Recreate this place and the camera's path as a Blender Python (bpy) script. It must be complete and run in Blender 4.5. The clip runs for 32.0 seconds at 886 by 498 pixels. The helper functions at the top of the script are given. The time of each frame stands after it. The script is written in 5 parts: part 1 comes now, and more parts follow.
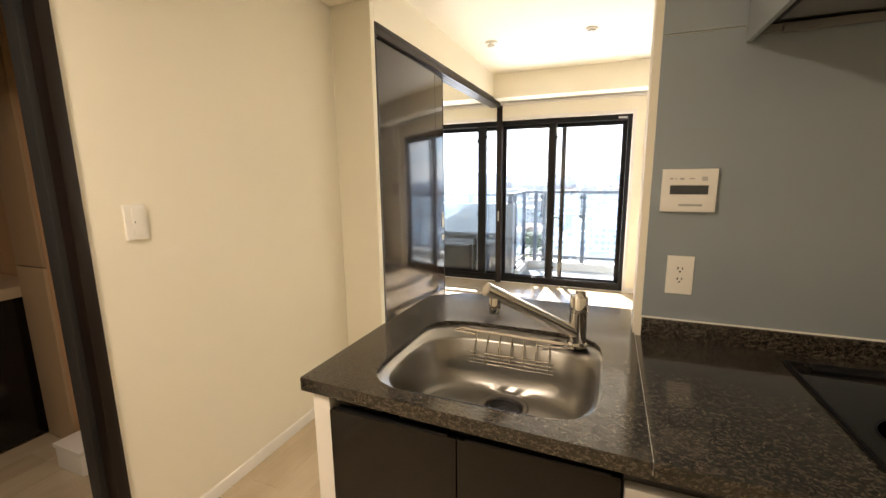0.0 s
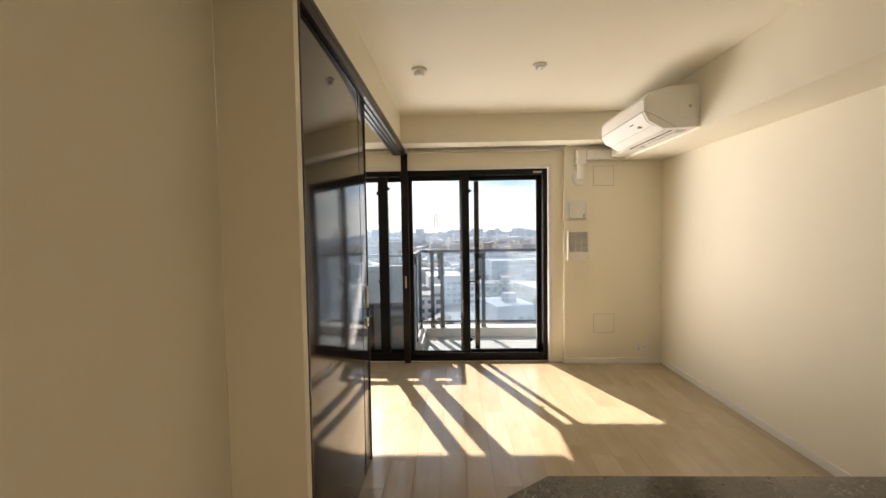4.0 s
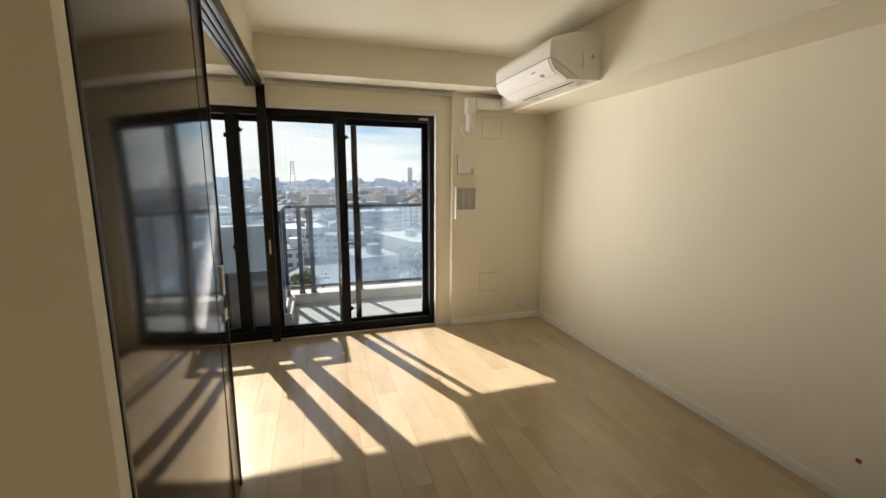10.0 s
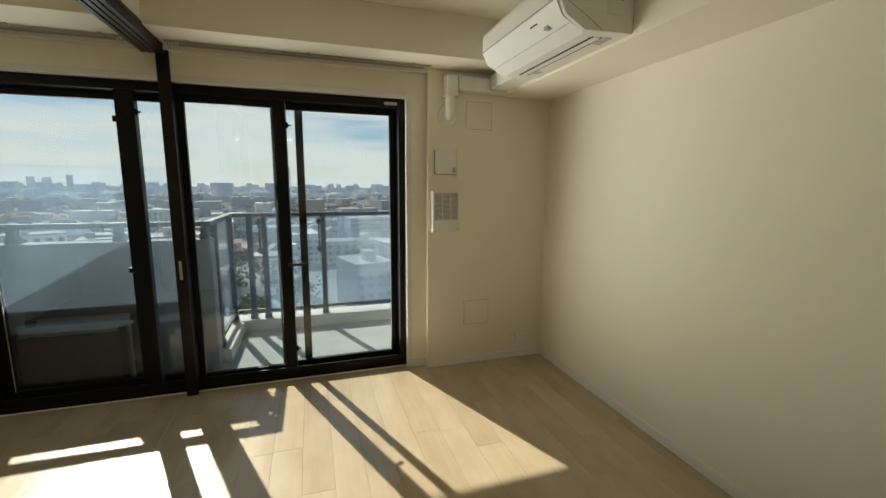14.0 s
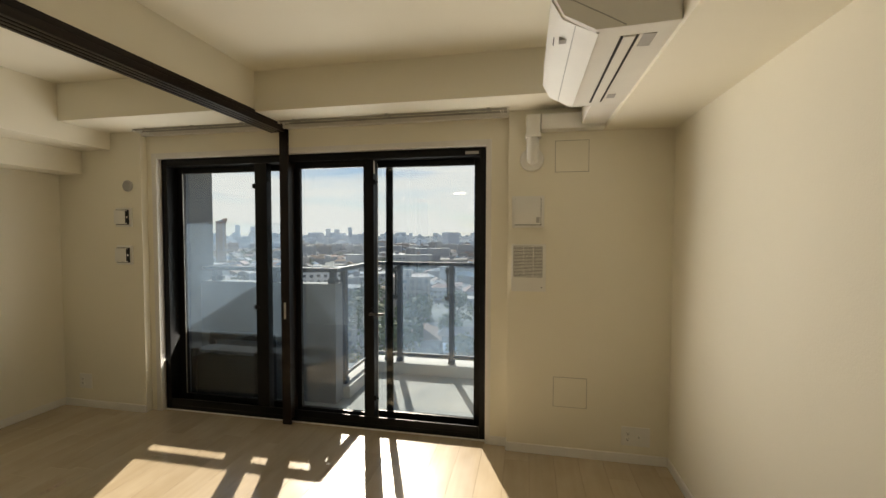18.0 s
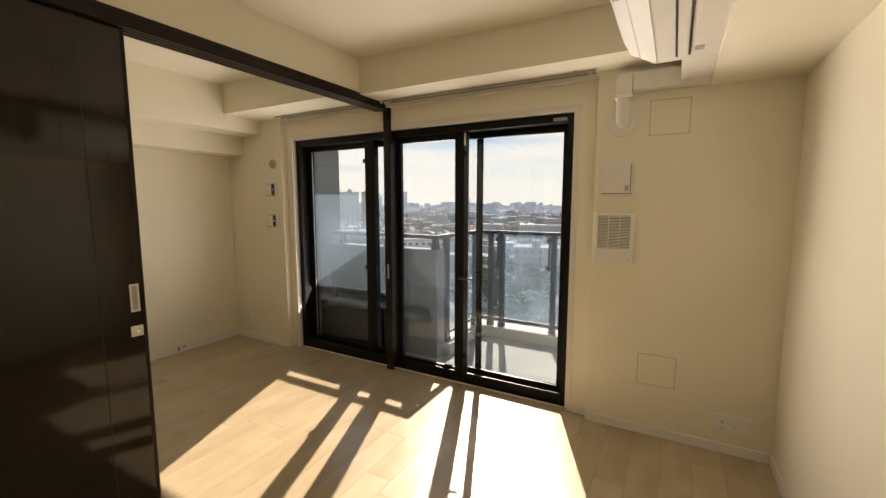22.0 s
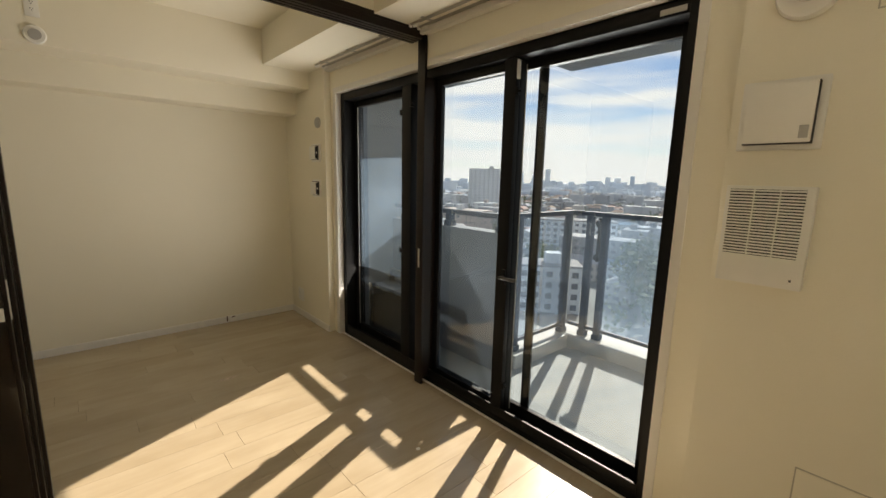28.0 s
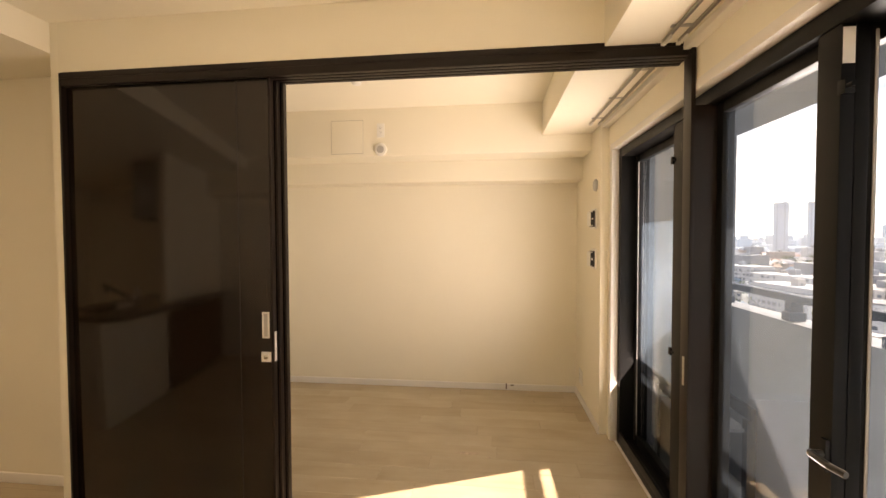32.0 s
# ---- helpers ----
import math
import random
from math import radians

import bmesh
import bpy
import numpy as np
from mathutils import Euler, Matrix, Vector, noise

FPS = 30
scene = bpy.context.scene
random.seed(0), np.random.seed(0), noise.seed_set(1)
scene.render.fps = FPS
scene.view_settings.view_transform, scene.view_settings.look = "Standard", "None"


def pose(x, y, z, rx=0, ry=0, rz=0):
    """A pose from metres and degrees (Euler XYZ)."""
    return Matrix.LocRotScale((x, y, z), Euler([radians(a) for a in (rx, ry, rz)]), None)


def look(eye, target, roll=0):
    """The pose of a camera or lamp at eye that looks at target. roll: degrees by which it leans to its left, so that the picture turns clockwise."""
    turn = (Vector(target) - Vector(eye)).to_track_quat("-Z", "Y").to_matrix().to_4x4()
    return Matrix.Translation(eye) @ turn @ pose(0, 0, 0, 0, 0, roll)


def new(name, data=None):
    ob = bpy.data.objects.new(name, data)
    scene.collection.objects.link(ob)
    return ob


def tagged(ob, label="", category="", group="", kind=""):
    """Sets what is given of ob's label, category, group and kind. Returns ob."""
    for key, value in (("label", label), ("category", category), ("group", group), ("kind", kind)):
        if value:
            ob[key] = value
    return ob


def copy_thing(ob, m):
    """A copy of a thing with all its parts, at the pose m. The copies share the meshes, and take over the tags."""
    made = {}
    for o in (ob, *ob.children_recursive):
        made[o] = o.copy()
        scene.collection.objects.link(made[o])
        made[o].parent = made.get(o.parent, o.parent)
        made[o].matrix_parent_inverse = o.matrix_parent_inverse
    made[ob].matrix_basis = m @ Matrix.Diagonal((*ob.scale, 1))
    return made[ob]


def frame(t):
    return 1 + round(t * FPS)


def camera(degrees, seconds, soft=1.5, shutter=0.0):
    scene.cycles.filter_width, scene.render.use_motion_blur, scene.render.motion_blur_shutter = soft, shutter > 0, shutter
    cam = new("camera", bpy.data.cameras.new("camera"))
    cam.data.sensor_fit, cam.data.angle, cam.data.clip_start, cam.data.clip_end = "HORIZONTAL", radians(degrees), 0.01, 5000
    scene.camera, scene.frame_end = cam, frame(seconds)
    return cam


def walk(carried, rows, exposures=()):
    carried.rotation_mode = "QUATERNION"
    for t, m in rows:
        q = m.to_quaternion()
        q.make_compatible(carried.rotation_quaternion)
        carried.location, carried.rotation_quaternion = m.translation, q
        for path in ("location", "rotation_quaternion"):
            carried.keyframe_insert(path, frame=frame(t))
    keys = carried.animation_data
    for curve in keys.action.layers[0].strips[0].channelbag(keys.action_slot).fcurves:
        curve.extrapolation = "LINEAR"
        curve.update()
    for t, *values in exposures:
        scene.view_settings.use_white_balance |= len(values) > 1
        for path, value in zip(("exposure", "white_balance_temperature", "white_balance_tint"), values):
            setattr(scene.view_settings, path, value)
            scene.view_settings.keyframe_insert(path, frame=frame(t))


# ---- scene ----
cam = camera(94.0, 32.0)
PATH = [
    (0, (-0.055, 0.101, 1.374), (-0.788, 1.928, 1.018), -0.7),
    (0.5, (-0.147, 0.202, 1.37), (-0.852, 2.045, 1.049), -0.5),
    (1, (-0.256, 0.32, 1.378), (-0.906, 2.188, 1.079), -0.3),
    (1.5, (-0.361, 0.387, 1.374), (-0.925, 2.286, 1.103), -0.2),
    (2, (-0.501, 0.459, 1.387), (-0.947, 2.394, 1.143), -0.1),
    (2.5, (-0.584, 0.535, 1.387), (-0.919, 2.495, 1.179), -0.5),
    (3, (-0.661, 0.678, 1.377), (-0.902, 2.657, 1.215), -0.8),
    (3.5, (-0.74, 0.809, 1.381), (-0.891, 2.799, 1.25), -1.0),
    (5.5, (-0.952, 1.008, 1.418), (-0.787, 3.001, 1.416), 0.3),
    (6, (-0.943, 1.012, 1.426), (-0.747, 3.002, 1.398), 0.6),
    (6.5, (-0.936, 1.029, 1.42), (-0.72, 3.016, 1.342), 0.8),
    (7, (-0.951, 1.048, 1.426), (-0.71, 3.028, 1.285), 0.8),
    (7.5, (-0.959, 1.047, 1.398), (-0.698, 3.022, 1.219), 0.9),
    (8, (-0.965, 1.052, 1.378), (-0.677, 3.02, 1.176), 0.8),
    (8.5, (-0.999, 1.047, 1.372), (-0.661, 3.006, 1.152), 0.7),
    (9, (-1.028, 1.106, 1.39), (-0.613, 3.047, 1.138), 0.4),
    (9.5, (-0.976, 1.253, 1.402), (-0.492, 3.172, 1.118), 0.2),
    (10, (-0.947, 1.394, 1.429), (-0.365, 3.278, 1.094), 0.2),
    (10.5, (-0.966, 1.56, 1.433), (-0.271, 3.399, 1.064), 0.3),
    (11, (-0.96, 1.701, 1.421), (-0.209, 3.519, 1.061), 0.4),
    (11.5, (-0.92, 1.802, 1.421), (-0.165, 3.62, 1.069), 0.5),
    (12, (-0.852, 1.926, 1.413), (-0.114, 3.755, 1.079), 0.4),
    (12.5, (-0.762, 2.026, 1.428), (-0.047, 3.862, 1.086), 0.5),
    (13, (-0.691, 2.065, 1.421), (-0.007, 3.912, 1.071), 0.4),
    (13.5, (-0.621, 2.127, 1.408), (0.033, 3.988, 1.074), 0.4),
    (14, (-0.526, 2.19, 1.397), (0.075, 4.073, 1.092), 0.4),
    (14.5, (-0.426, 2.241, 1.414), (0.102, 4.147, 1.118), 0.4),
    (16.5, (0.051, 2.266, 1.412), (0.189, 4.254, 1.246), 0.5),
    (17, (0.189, 2.33, 1.398), (0.153, 4.326, 1.287), 0.5),
    (17.5, (0.306, 2.386, 1.421), (0.086, 4.372, 1.332), 0.4),
    (18, (0.405, 2.417, 1.421), (0.009, 4.376, 1.345), 0.1),
    (18.5, (0.462, 2.419, 1.417), (-0.097, 4.338, 1.35), -0.0),
    (19, (0.535, 2.386, 1.415), (-0.156, 4.261, 1.347), -0.0),
    (19.5, (0.615, 2.355, 1.429), (-0.19, 4.185, 1.361), 0.0),
    (20, (0.669, 2.366, 1.444), (-0.219, 4.157, 1.372), 0.1),
    (20.5, (0.704, 2.377, 1.447), (-0.237, 4.14, 1.358), 0.1),
    (21, (0.713, 2.379, 1.438), (-0.25, 4.128, 1.317), 0.1),
    (21.5, (0.721, 2.39, 1.43), (-0.251, 4.129, 1.258), 0.0),
    (22, (0.729, 2.393, 1.42), (-0.24, 4.128, 1.197), -0.0),
    (22.5, (0.738, 2.399, 1.413), (-0.226, 4.131, 1.142), -0.1),
    (23, (0.74, 2.406, 1.404), (-0.221, 4.133, 1.102), -0.1),
    (23.5, (0.753, 2.429, 1.398), (-0.21, 4.153, 1.08), -0.1),
    (24, (0.78, 2.476, 1.395), (-0.184, 4.199, 1.078), -0.1),
    (24.5, (0.794, 2.539, 1.393), (-0.174, 4.262, 1.086), -0.1),
    (25, (0.756, 2.667, 1.389), (-0.223, 4.387, 1.103), -0.2),
    (25.5, (0.738, 2.811, 1.389), (-0.277, 4.513, 1.118), -0.2),
    (27.5, (0.765, 3.416, 1.382), (-0.582, 4.859, 1.056), 1.1),
    (28, (0.7, 3.536, 1.354), (-0.77, 4.849, 1.017), 1.3),
    (28.5, (0.643, 3.643, 1.361), (-0.962, 4.784, 1.009), 1.2),
    (29, (0.622, 3.777, 1.387), (-1.103, 4.727, 1.041), 1.0),
    (29.5, (0.621, 3.869, 1.387), (-1.197, 4.64, 1.068), 0.9),
    (30, (0.576, 3.943, 1.373), (-1.313, 4.538, 1.098), 0.7),
    (30.5, (0.488, 4.052, 1.386), (-1.454, 4.474, 1.163), 0.7),
    (31, (0.44, 4.164, 1.404), (-1.54, 4.391, 1.237), 0.4),
    (31.5, (0.448, 4.287, 1.402), (-1.549, 4.278, 1.298), 0.2),
    (32, (0.488, 4.339, 1.415), (-1.498, 4.112, 1.355), -0.2),
]
walk(cam, [(t, look(eye, target, roll)) for t, eye, target, roll in PATH],
     exposures=[(0.0, 5.25, 6850, 16), (1.0, 4.72, 6850, 16), (2.0, 4.3, 7400, 15), (3.0, 4.05, 7650, 16), (6.0, 3.5, 7600, 17), (9.0, 3.55, 7450, 16), (11.0, 3.25, 7300, 9), (13.0, 2.95, 7250, 4),
                (14.0, 2.93, 7300, 3), (17.0, 2.95, 7500, 7), (19.0, 3.25, 8000, 14), (23.0, 3.35, 8450, 17), (28.0, 3.27, 7750, 12), (29.0, 3.37, 7850, 12), (30.0, 3.48, 8100, 15), (31.0, 3.93, 9000, 26), (32.0, 4.33, 9100, 25)])


# ---- daylight ----
SUN_AZ, SUN_EL = math.atan2(-0.59, 1.456), radians(35.5)  # from +y towards -x
sun_way = Vector((math.sin(SUN_AZ) * math.cos(SUN_EL), math.cos(SUN_AZ) * math.cos(SUN_EL), math.sin(SUN_EL)))
sun = new("sun", bpy.data.lights.new("sun", "SUN"))
sun.data.energy, sun.data.angle, sun.data.color = 0.94, radians(0.6), (1.0, 0.965, 0.91)
sun.matrix_world = look(tuple(sun_way * 50), (0, 0, 0))

world = bpy.data.worlds.new("world")
scene.world = world
world.use_nodes = True
wt = world.node_tree
wt.nodes.clear()
w_out = wt.nodes.new("ShaderNodeOutputWorld")
w_bg = wt.nodes.new("ShaderNodeBackground")
w_sky = wt.nodes.new("ShaderNodeTexSky")
w_sky.sky_type, w_sky.sun_disc = "NISHITA", False
w_sky.sun_elevation, w_sky.sun_rotation = SUN_EL, SUN_AZ
w_sky.dust_density, w_sky.air_density, w_sky.ozone_density = 0.15, 1.0, 2.5
w_bg.inputs["Strength"].default_value = 0.040
w_co = wt.nodes.new("ShaderNodeTexCoord")
w_map = wt.nodes.new("ShaderNodeMapping")
w_map.inputs["Scale"].default_value = (1.3, 1.3, 9.5)
w_noise = wt.nodes.new("ShaderNodeTexNoise")
w_noise.inputs["Scale"].default_value, w_noise.inputs["Detail"].default_value = 2.3, 8.0
w_ramp = wt.nodes.new("ShaderNodeValToRGB")
w_ramp.color_ramp.elements[0].position, w_ramp.color_ramp.elements[1].position = 0.48, 0.72
w_mix = wt.nodes.new("ShaderNodeMixRGB")
w_mix.inputs["Color2"].default_value = (2.95, 3.02, 3.1, 1)
w_cool = wt.nodes.new("ShaderNodeMixRGB")                  # thin high haze cools the sky
w_cool.blend_type = "MULTIPLY"
w_cool.inputs["Fac"].default_value, w_cool.inputs["Color2"].default_value = 1.0, (0.225, 0.25, 0.285, 1)
wt.links.new(w_co.outputs["Generated"], w_map.inputs["Vector"])
wt.links.new(w_map.outputs["Vector"], w_noise.inputs["Vector"])
w_sep, w_low, w_add = wt.nodes.new("ShaderNodeSeparateXYZ"), wt.nodes.new("ShaderNodeMapRange"), wt.nodes.new("ShaderNodeMath")
w_low.inputs["From Min"].default_value, w_low.inputs["From Max"].default_value = 0.0, 0.42     # clouds bank up low over the town
w_low.inputs["To Min"].default_value, w_low.inputs["To Max"].default_value = 0.24, 0.03
wt.links.new(w_co.outputs["Generated"], w_sep.inputs[0])
wt.links.new(w_sep.outputs["Z"], w_low.inputs["Value"])
wt.links.new(w_noise.outputs["Fac"], w_add.inputs[0])
wt.links.new(w_low.outputs["Result"], w_add.inputs[1])
wt.links.new(w_add.outputs[0], w_ramp.inputs["Fac"])
wt.links.new(w_ramp.outputs["Color"], w_mix.inputs["Fac"])
wt.links.new(w_sky.outputs["Color"], w_cool.inputs["Color1"])
wt.links.new(w_cool.outputs["Color"], w_mix.inputs["Color1"])
wt.links.new(w_mix.outputs["Color"], w_bg.inputs["Color"])
wt.links.new(w_bg.outputs["Background"], w_out.inputs["Surface"])

# unseen fill lamp added to brighten the kitchen
lamp = new("kitchen_fill", bpy.data.lights.new("kitchen_fill", "AREA"))
lamp.data.shape, lamp.data.size, lamp.data.energy, lamp.data.color = "DISK", 0.3, 0.80, (1.0, 0.86, 0.68)
lamp.matrix_world = pose(-0.95, -0.15, 2.235)

# skylight entering through each of the three sashes
for x0, x1, watts, aim in ((-2.33, -1.62, 1.55, (-0.30, -0.80, 0.52)), (-1.26, -0.73, 1.8, (0.48, -0.70, 0.46)), (-0.55, 0.05, 1.9, (0.80, -0.52, 0.32))):
    wl = new("window_light", bpy.data.lights.new("window_light", "AREA"))
    wl.data.shape, wl.data.size, wl.data.size_y, wl.data.color = "RECTANGLE", x1 - x0, 1.8, (0.97, 0.98, 1.0)
    wl.data.energy, wl.data.spread = watts * (x1 - x0), radians(120 if x0 < -2 else 92)
    eye = Vector(((x0 + x1) / 2, 5.44, 1.03))
    wl.matrix_world = look(tuple(eye), tuple(eye + Vector(aim)))

# ---- the plan, in metres ----
CEIL = 2.455
X_RIGHT, X_LEFT = 1.265, -3.33      # side walls
Y_WIN, Y_BUMP = 5.165, 5.11          # window wall and its thicker piers
WIN_L, WIN_R, WIN_T = -2.44, 0.14, 2.0
Y_BEAM, Z_BEAM = 4.81, 2.20         # beam over the window
X_SOFF, Z_SOFF = 0.86, 2.05         # boxed beam along the right-hand wall
X_LSOFF, Z_LSOFF = -2.81, 2.07      # upper tier of the boxed beam along the left-hand wall
X_LOW, Z_LOW = -3.09, 1.89          # its lower tier
Y_BEAM_L = 4.74                      # beam over the window in the side room
X_PART = -1.315                     # room face of the partition
Y_PART = 2.216                      # its near end
X_HALL = -1.572                     # kitchen's side wall
Y_KIT = 1.505                       # kitchen's tiled wall
H_CTR = 0.86                        # worktop


# ---- helpers for materials ----
def material(name):
    m = bpy.data.materials.new(name)
    m.use_nodes = True
    m.node_tree.nodes.clear()
    return m, m.node_tree.nodes, m.node_tree.links


def surface(name, colour, rough=0.5, metal=0.0, vary=0.06, scale=3.0, bump=0.0, bump_scale=200.0, coat=0.0,
            stretch=(1, 1, 1), rough_vary=0.08, per_piece=0.0, spec=0.5):
    """A paint, metal or plain solid with soft stains, fine relief and uneven gloss."""
    m, n, l = material(name)
    out, bsdf = n.new("ShaderNodeOutputMaterial"), n.new("ShaderNodeBsdfPrincipled")
    l.new(bsdf.outputs[0], out.inputs[0])
    co, mp = n.new("ShaderNodeTexCoord"), n.new("ShaderNodeMapping")
    mp.inputs["Scale"].default_value = stretch
    l.new(co.outputs["Object"], mp.inputs["Vector"])
    big = n.new("ShaderNodeTexNoise")
    big.inputs["Scale"].default_value, big.inputs["Detail"].default_value = scale, 6.0
    l.new(mp.outputs[0], big.inputs["Vector"])
    ramp = n.new("ShaderNodeMapRange")
    ramp.inputs["From Min"].default_value, ramp.inputs["From Max"].default_value = 0.3, 0.7
    ramp.inputs["To Min"].default_value, ramp.inputs["To Max"].default_value = 1 - vary, 1 + vary
    l.new(big.outputs["Fac"], ramp.inputs["Value"])
    value = ramp.outputs["Result"]
    if per_piece:
        info, add = n.new("ShaderNodeObjectInfo"), n.new("ShaderNodeMapRange")
        add.inputs["To Min"].default_value, add.inputs["To Max"].default_value = 1 - per_piece, 1 + per_piece
        l.new(info.outputs["Random"], add.inputs["Value"])
        mul = n.new("ShaderNodeMath")
        mul.operation = "MULTIPLY"
        l.new(value, mul.inputs[0])
        l.new(add.outputs["Result"], mul.inputs[1])
        value = mul.outputs[0]
    tint = n.new("ShaderNodeVectorMath")
    tint.operation = "SCALE"
    tint.inputs[0].default_value = colour
    l.new(value, tint.inputs["Scale"])
    l.new(tint.outputs[0], bsdf.inputs["Base Color"])
    rr = n.new("ShaderNodeMapRange")
    rr.inputs["To Min"].default_value, rr.inputs["To Max"].default_value = max(rough - rough_vary, 0.02), min(rough + rough_vary, 1)
    l.new(big.outputs["Fac"], rr.inputs["Value"])
    l.new(rr.outputs["Result"], bsdf.inputs["Roughness"])
    bsdf.inputs["Metallic"].default_value = metal
    bsdf.inputs["Specular IOR Level"].default_value = spec
    bsdf.inputs["Coat Weight"].default_value = coat
    bsdf.inputs["Coat Roughness"].default_value = 0.08
    if bump:
        fine, bp = n.new("ShaderNodeTexNoise"), n.new("ShaderNodeBump")
        fine.inputs["Scale"].default_value, fine.inputs["Detail"].default_value = bump_scale, 3.0
        l.new(mp.outputs[0], fine.inputs["Vector"])
        bp.inputs["Strength"].default_value, bp.inputs["Distance"].default_value = bump, 0.002
        l.new(fine.outputs["Fac"], bp.inputs["Height"])
        l.new(bp.outputs[0], bsdf.inputs["Normal"])
    return m


def grained(name, dark, light, rough, along, fine=60.0, coat=0.0, per_piece=0.1, figure=0.5, spec=0.5, relief=0.02, uneven=0.06, blotch=4.0, reach=0.3):
    """Wood with grain running along one axis ("x", "y" or "z"), each piece its own shade."""
    m, n, l = material(name)
    out, bsdf = n.new("ShaderNodeOutputMaterial"), n.new("ShaderNodeBsdfPrincipled")
    l.new(bsdf.outputs[0], out.inputs[0])
    co, mp, info = n.new("ShaderNodeTexCoord"), n.new("ShaderNodeMapping"), n.new("ShaderNodeObjectInfo")
    mp.inputs["Scale"].default_value = [0.025 if a == along else 1.0 for a in "xyz"]
    shift = n.new("ShaderNodeVectorMath")
    shift.operation = "MULTIPLY_ADD"
    l.new(info.outputs["Random"], shift.inputs[0])
    shift.inputs[1].default_value = (17.0, 31.0, 7.0)
    l.new(co.outputs["Object"], shift.inputs[2])
    l.new(shift.outputs[0], mp.inputs["Vector"])
    grain, cloud = n.new("ShaderNodeTexNoise"), n.new("ShaderNodeTexNoise")
    grain.inputs["Scale"].default_value, grain.inputs["Detail"].default_value = fine, 6.0
    cloud.inputs["Scale"].default_value, cloud.inputs["Detail"].default_value = blotch, 4.0
    mp2 = n.new("ShaderNodeMapping")
    mp2.inputs["Scale"].default_value = [reach if a == along else 1.0 for a in "xyz"]
    l.new(shift.outputs[0], mp2.inputs["Vector"])
    l.new(mp.outputs[0], grain.inputs["Vector"])
    l.new(mp2.outputs[0], cloud.inputs["Vector"])
    mix = n.new("ShaderNodeMix")
    mix.inputs["Factor"].default_value = figure
    l.new(grain.outputs["Fac"], mix.inputs["A"])
    l.new(cloud.outputs["Fac"], mix.inputs["B"])
    rnd = n.new("ShaderNodeMath")
    rnd.operation = "MULTIPLY_ADD"
    l.new(info.outputs["Random"], rnd.inputs[0])
    rnd.inputs[1].default_value = per_piece
    l.new(mix.outputs["Result"], rnd.inputs[2])
    ramp = n.new("ShaderNodeValToRGB")
    ramp.color_ramp.elements[0].position, ramp.color_ramp.elements[0].color = 0.3, (*dark, 1)
    ramp.color_ramp.elements[1].position, ramp.color_ramp.elements[1].color = 0.7 + per_piece, (*light, 1)
    l.new(rnd.outputs[0], ramp.inputs["Fac"])
    l.new(ramp.outputs["Color"], bsdf.inputs["Base Color"])
    rr = n.new("ShaderNodeMapRange")
    rr.inputs["To Min"].default_value, rr.inputs["To Max"].default_value = max(rough - uneven, 0.03), rough + uneven
    l.new(cloud.outputs["Fac"], rr.inputs["Value"])
    l.new(rr.outputs["Result"], bsdf.inputs["Roughness"])
    bsdf.inputs["Coat Weight"].default_value = coat
    bsdf.inputs["Coat Roughness"].default_value = 0.1
    bsdf.inputs["Specular IOR Level"].default_value = spec
    bp = n.new("ShaderNodeBump")
    bp.inputs["Strength"].default_value, bp.inputs["Distance"].default_value = relief, 0.0006
    l.new(grain.outputs["Fac"], bp.inputs["Height"])
    l.new(bp.outputs[0], bsdf.inputs["Normal"])
    return m


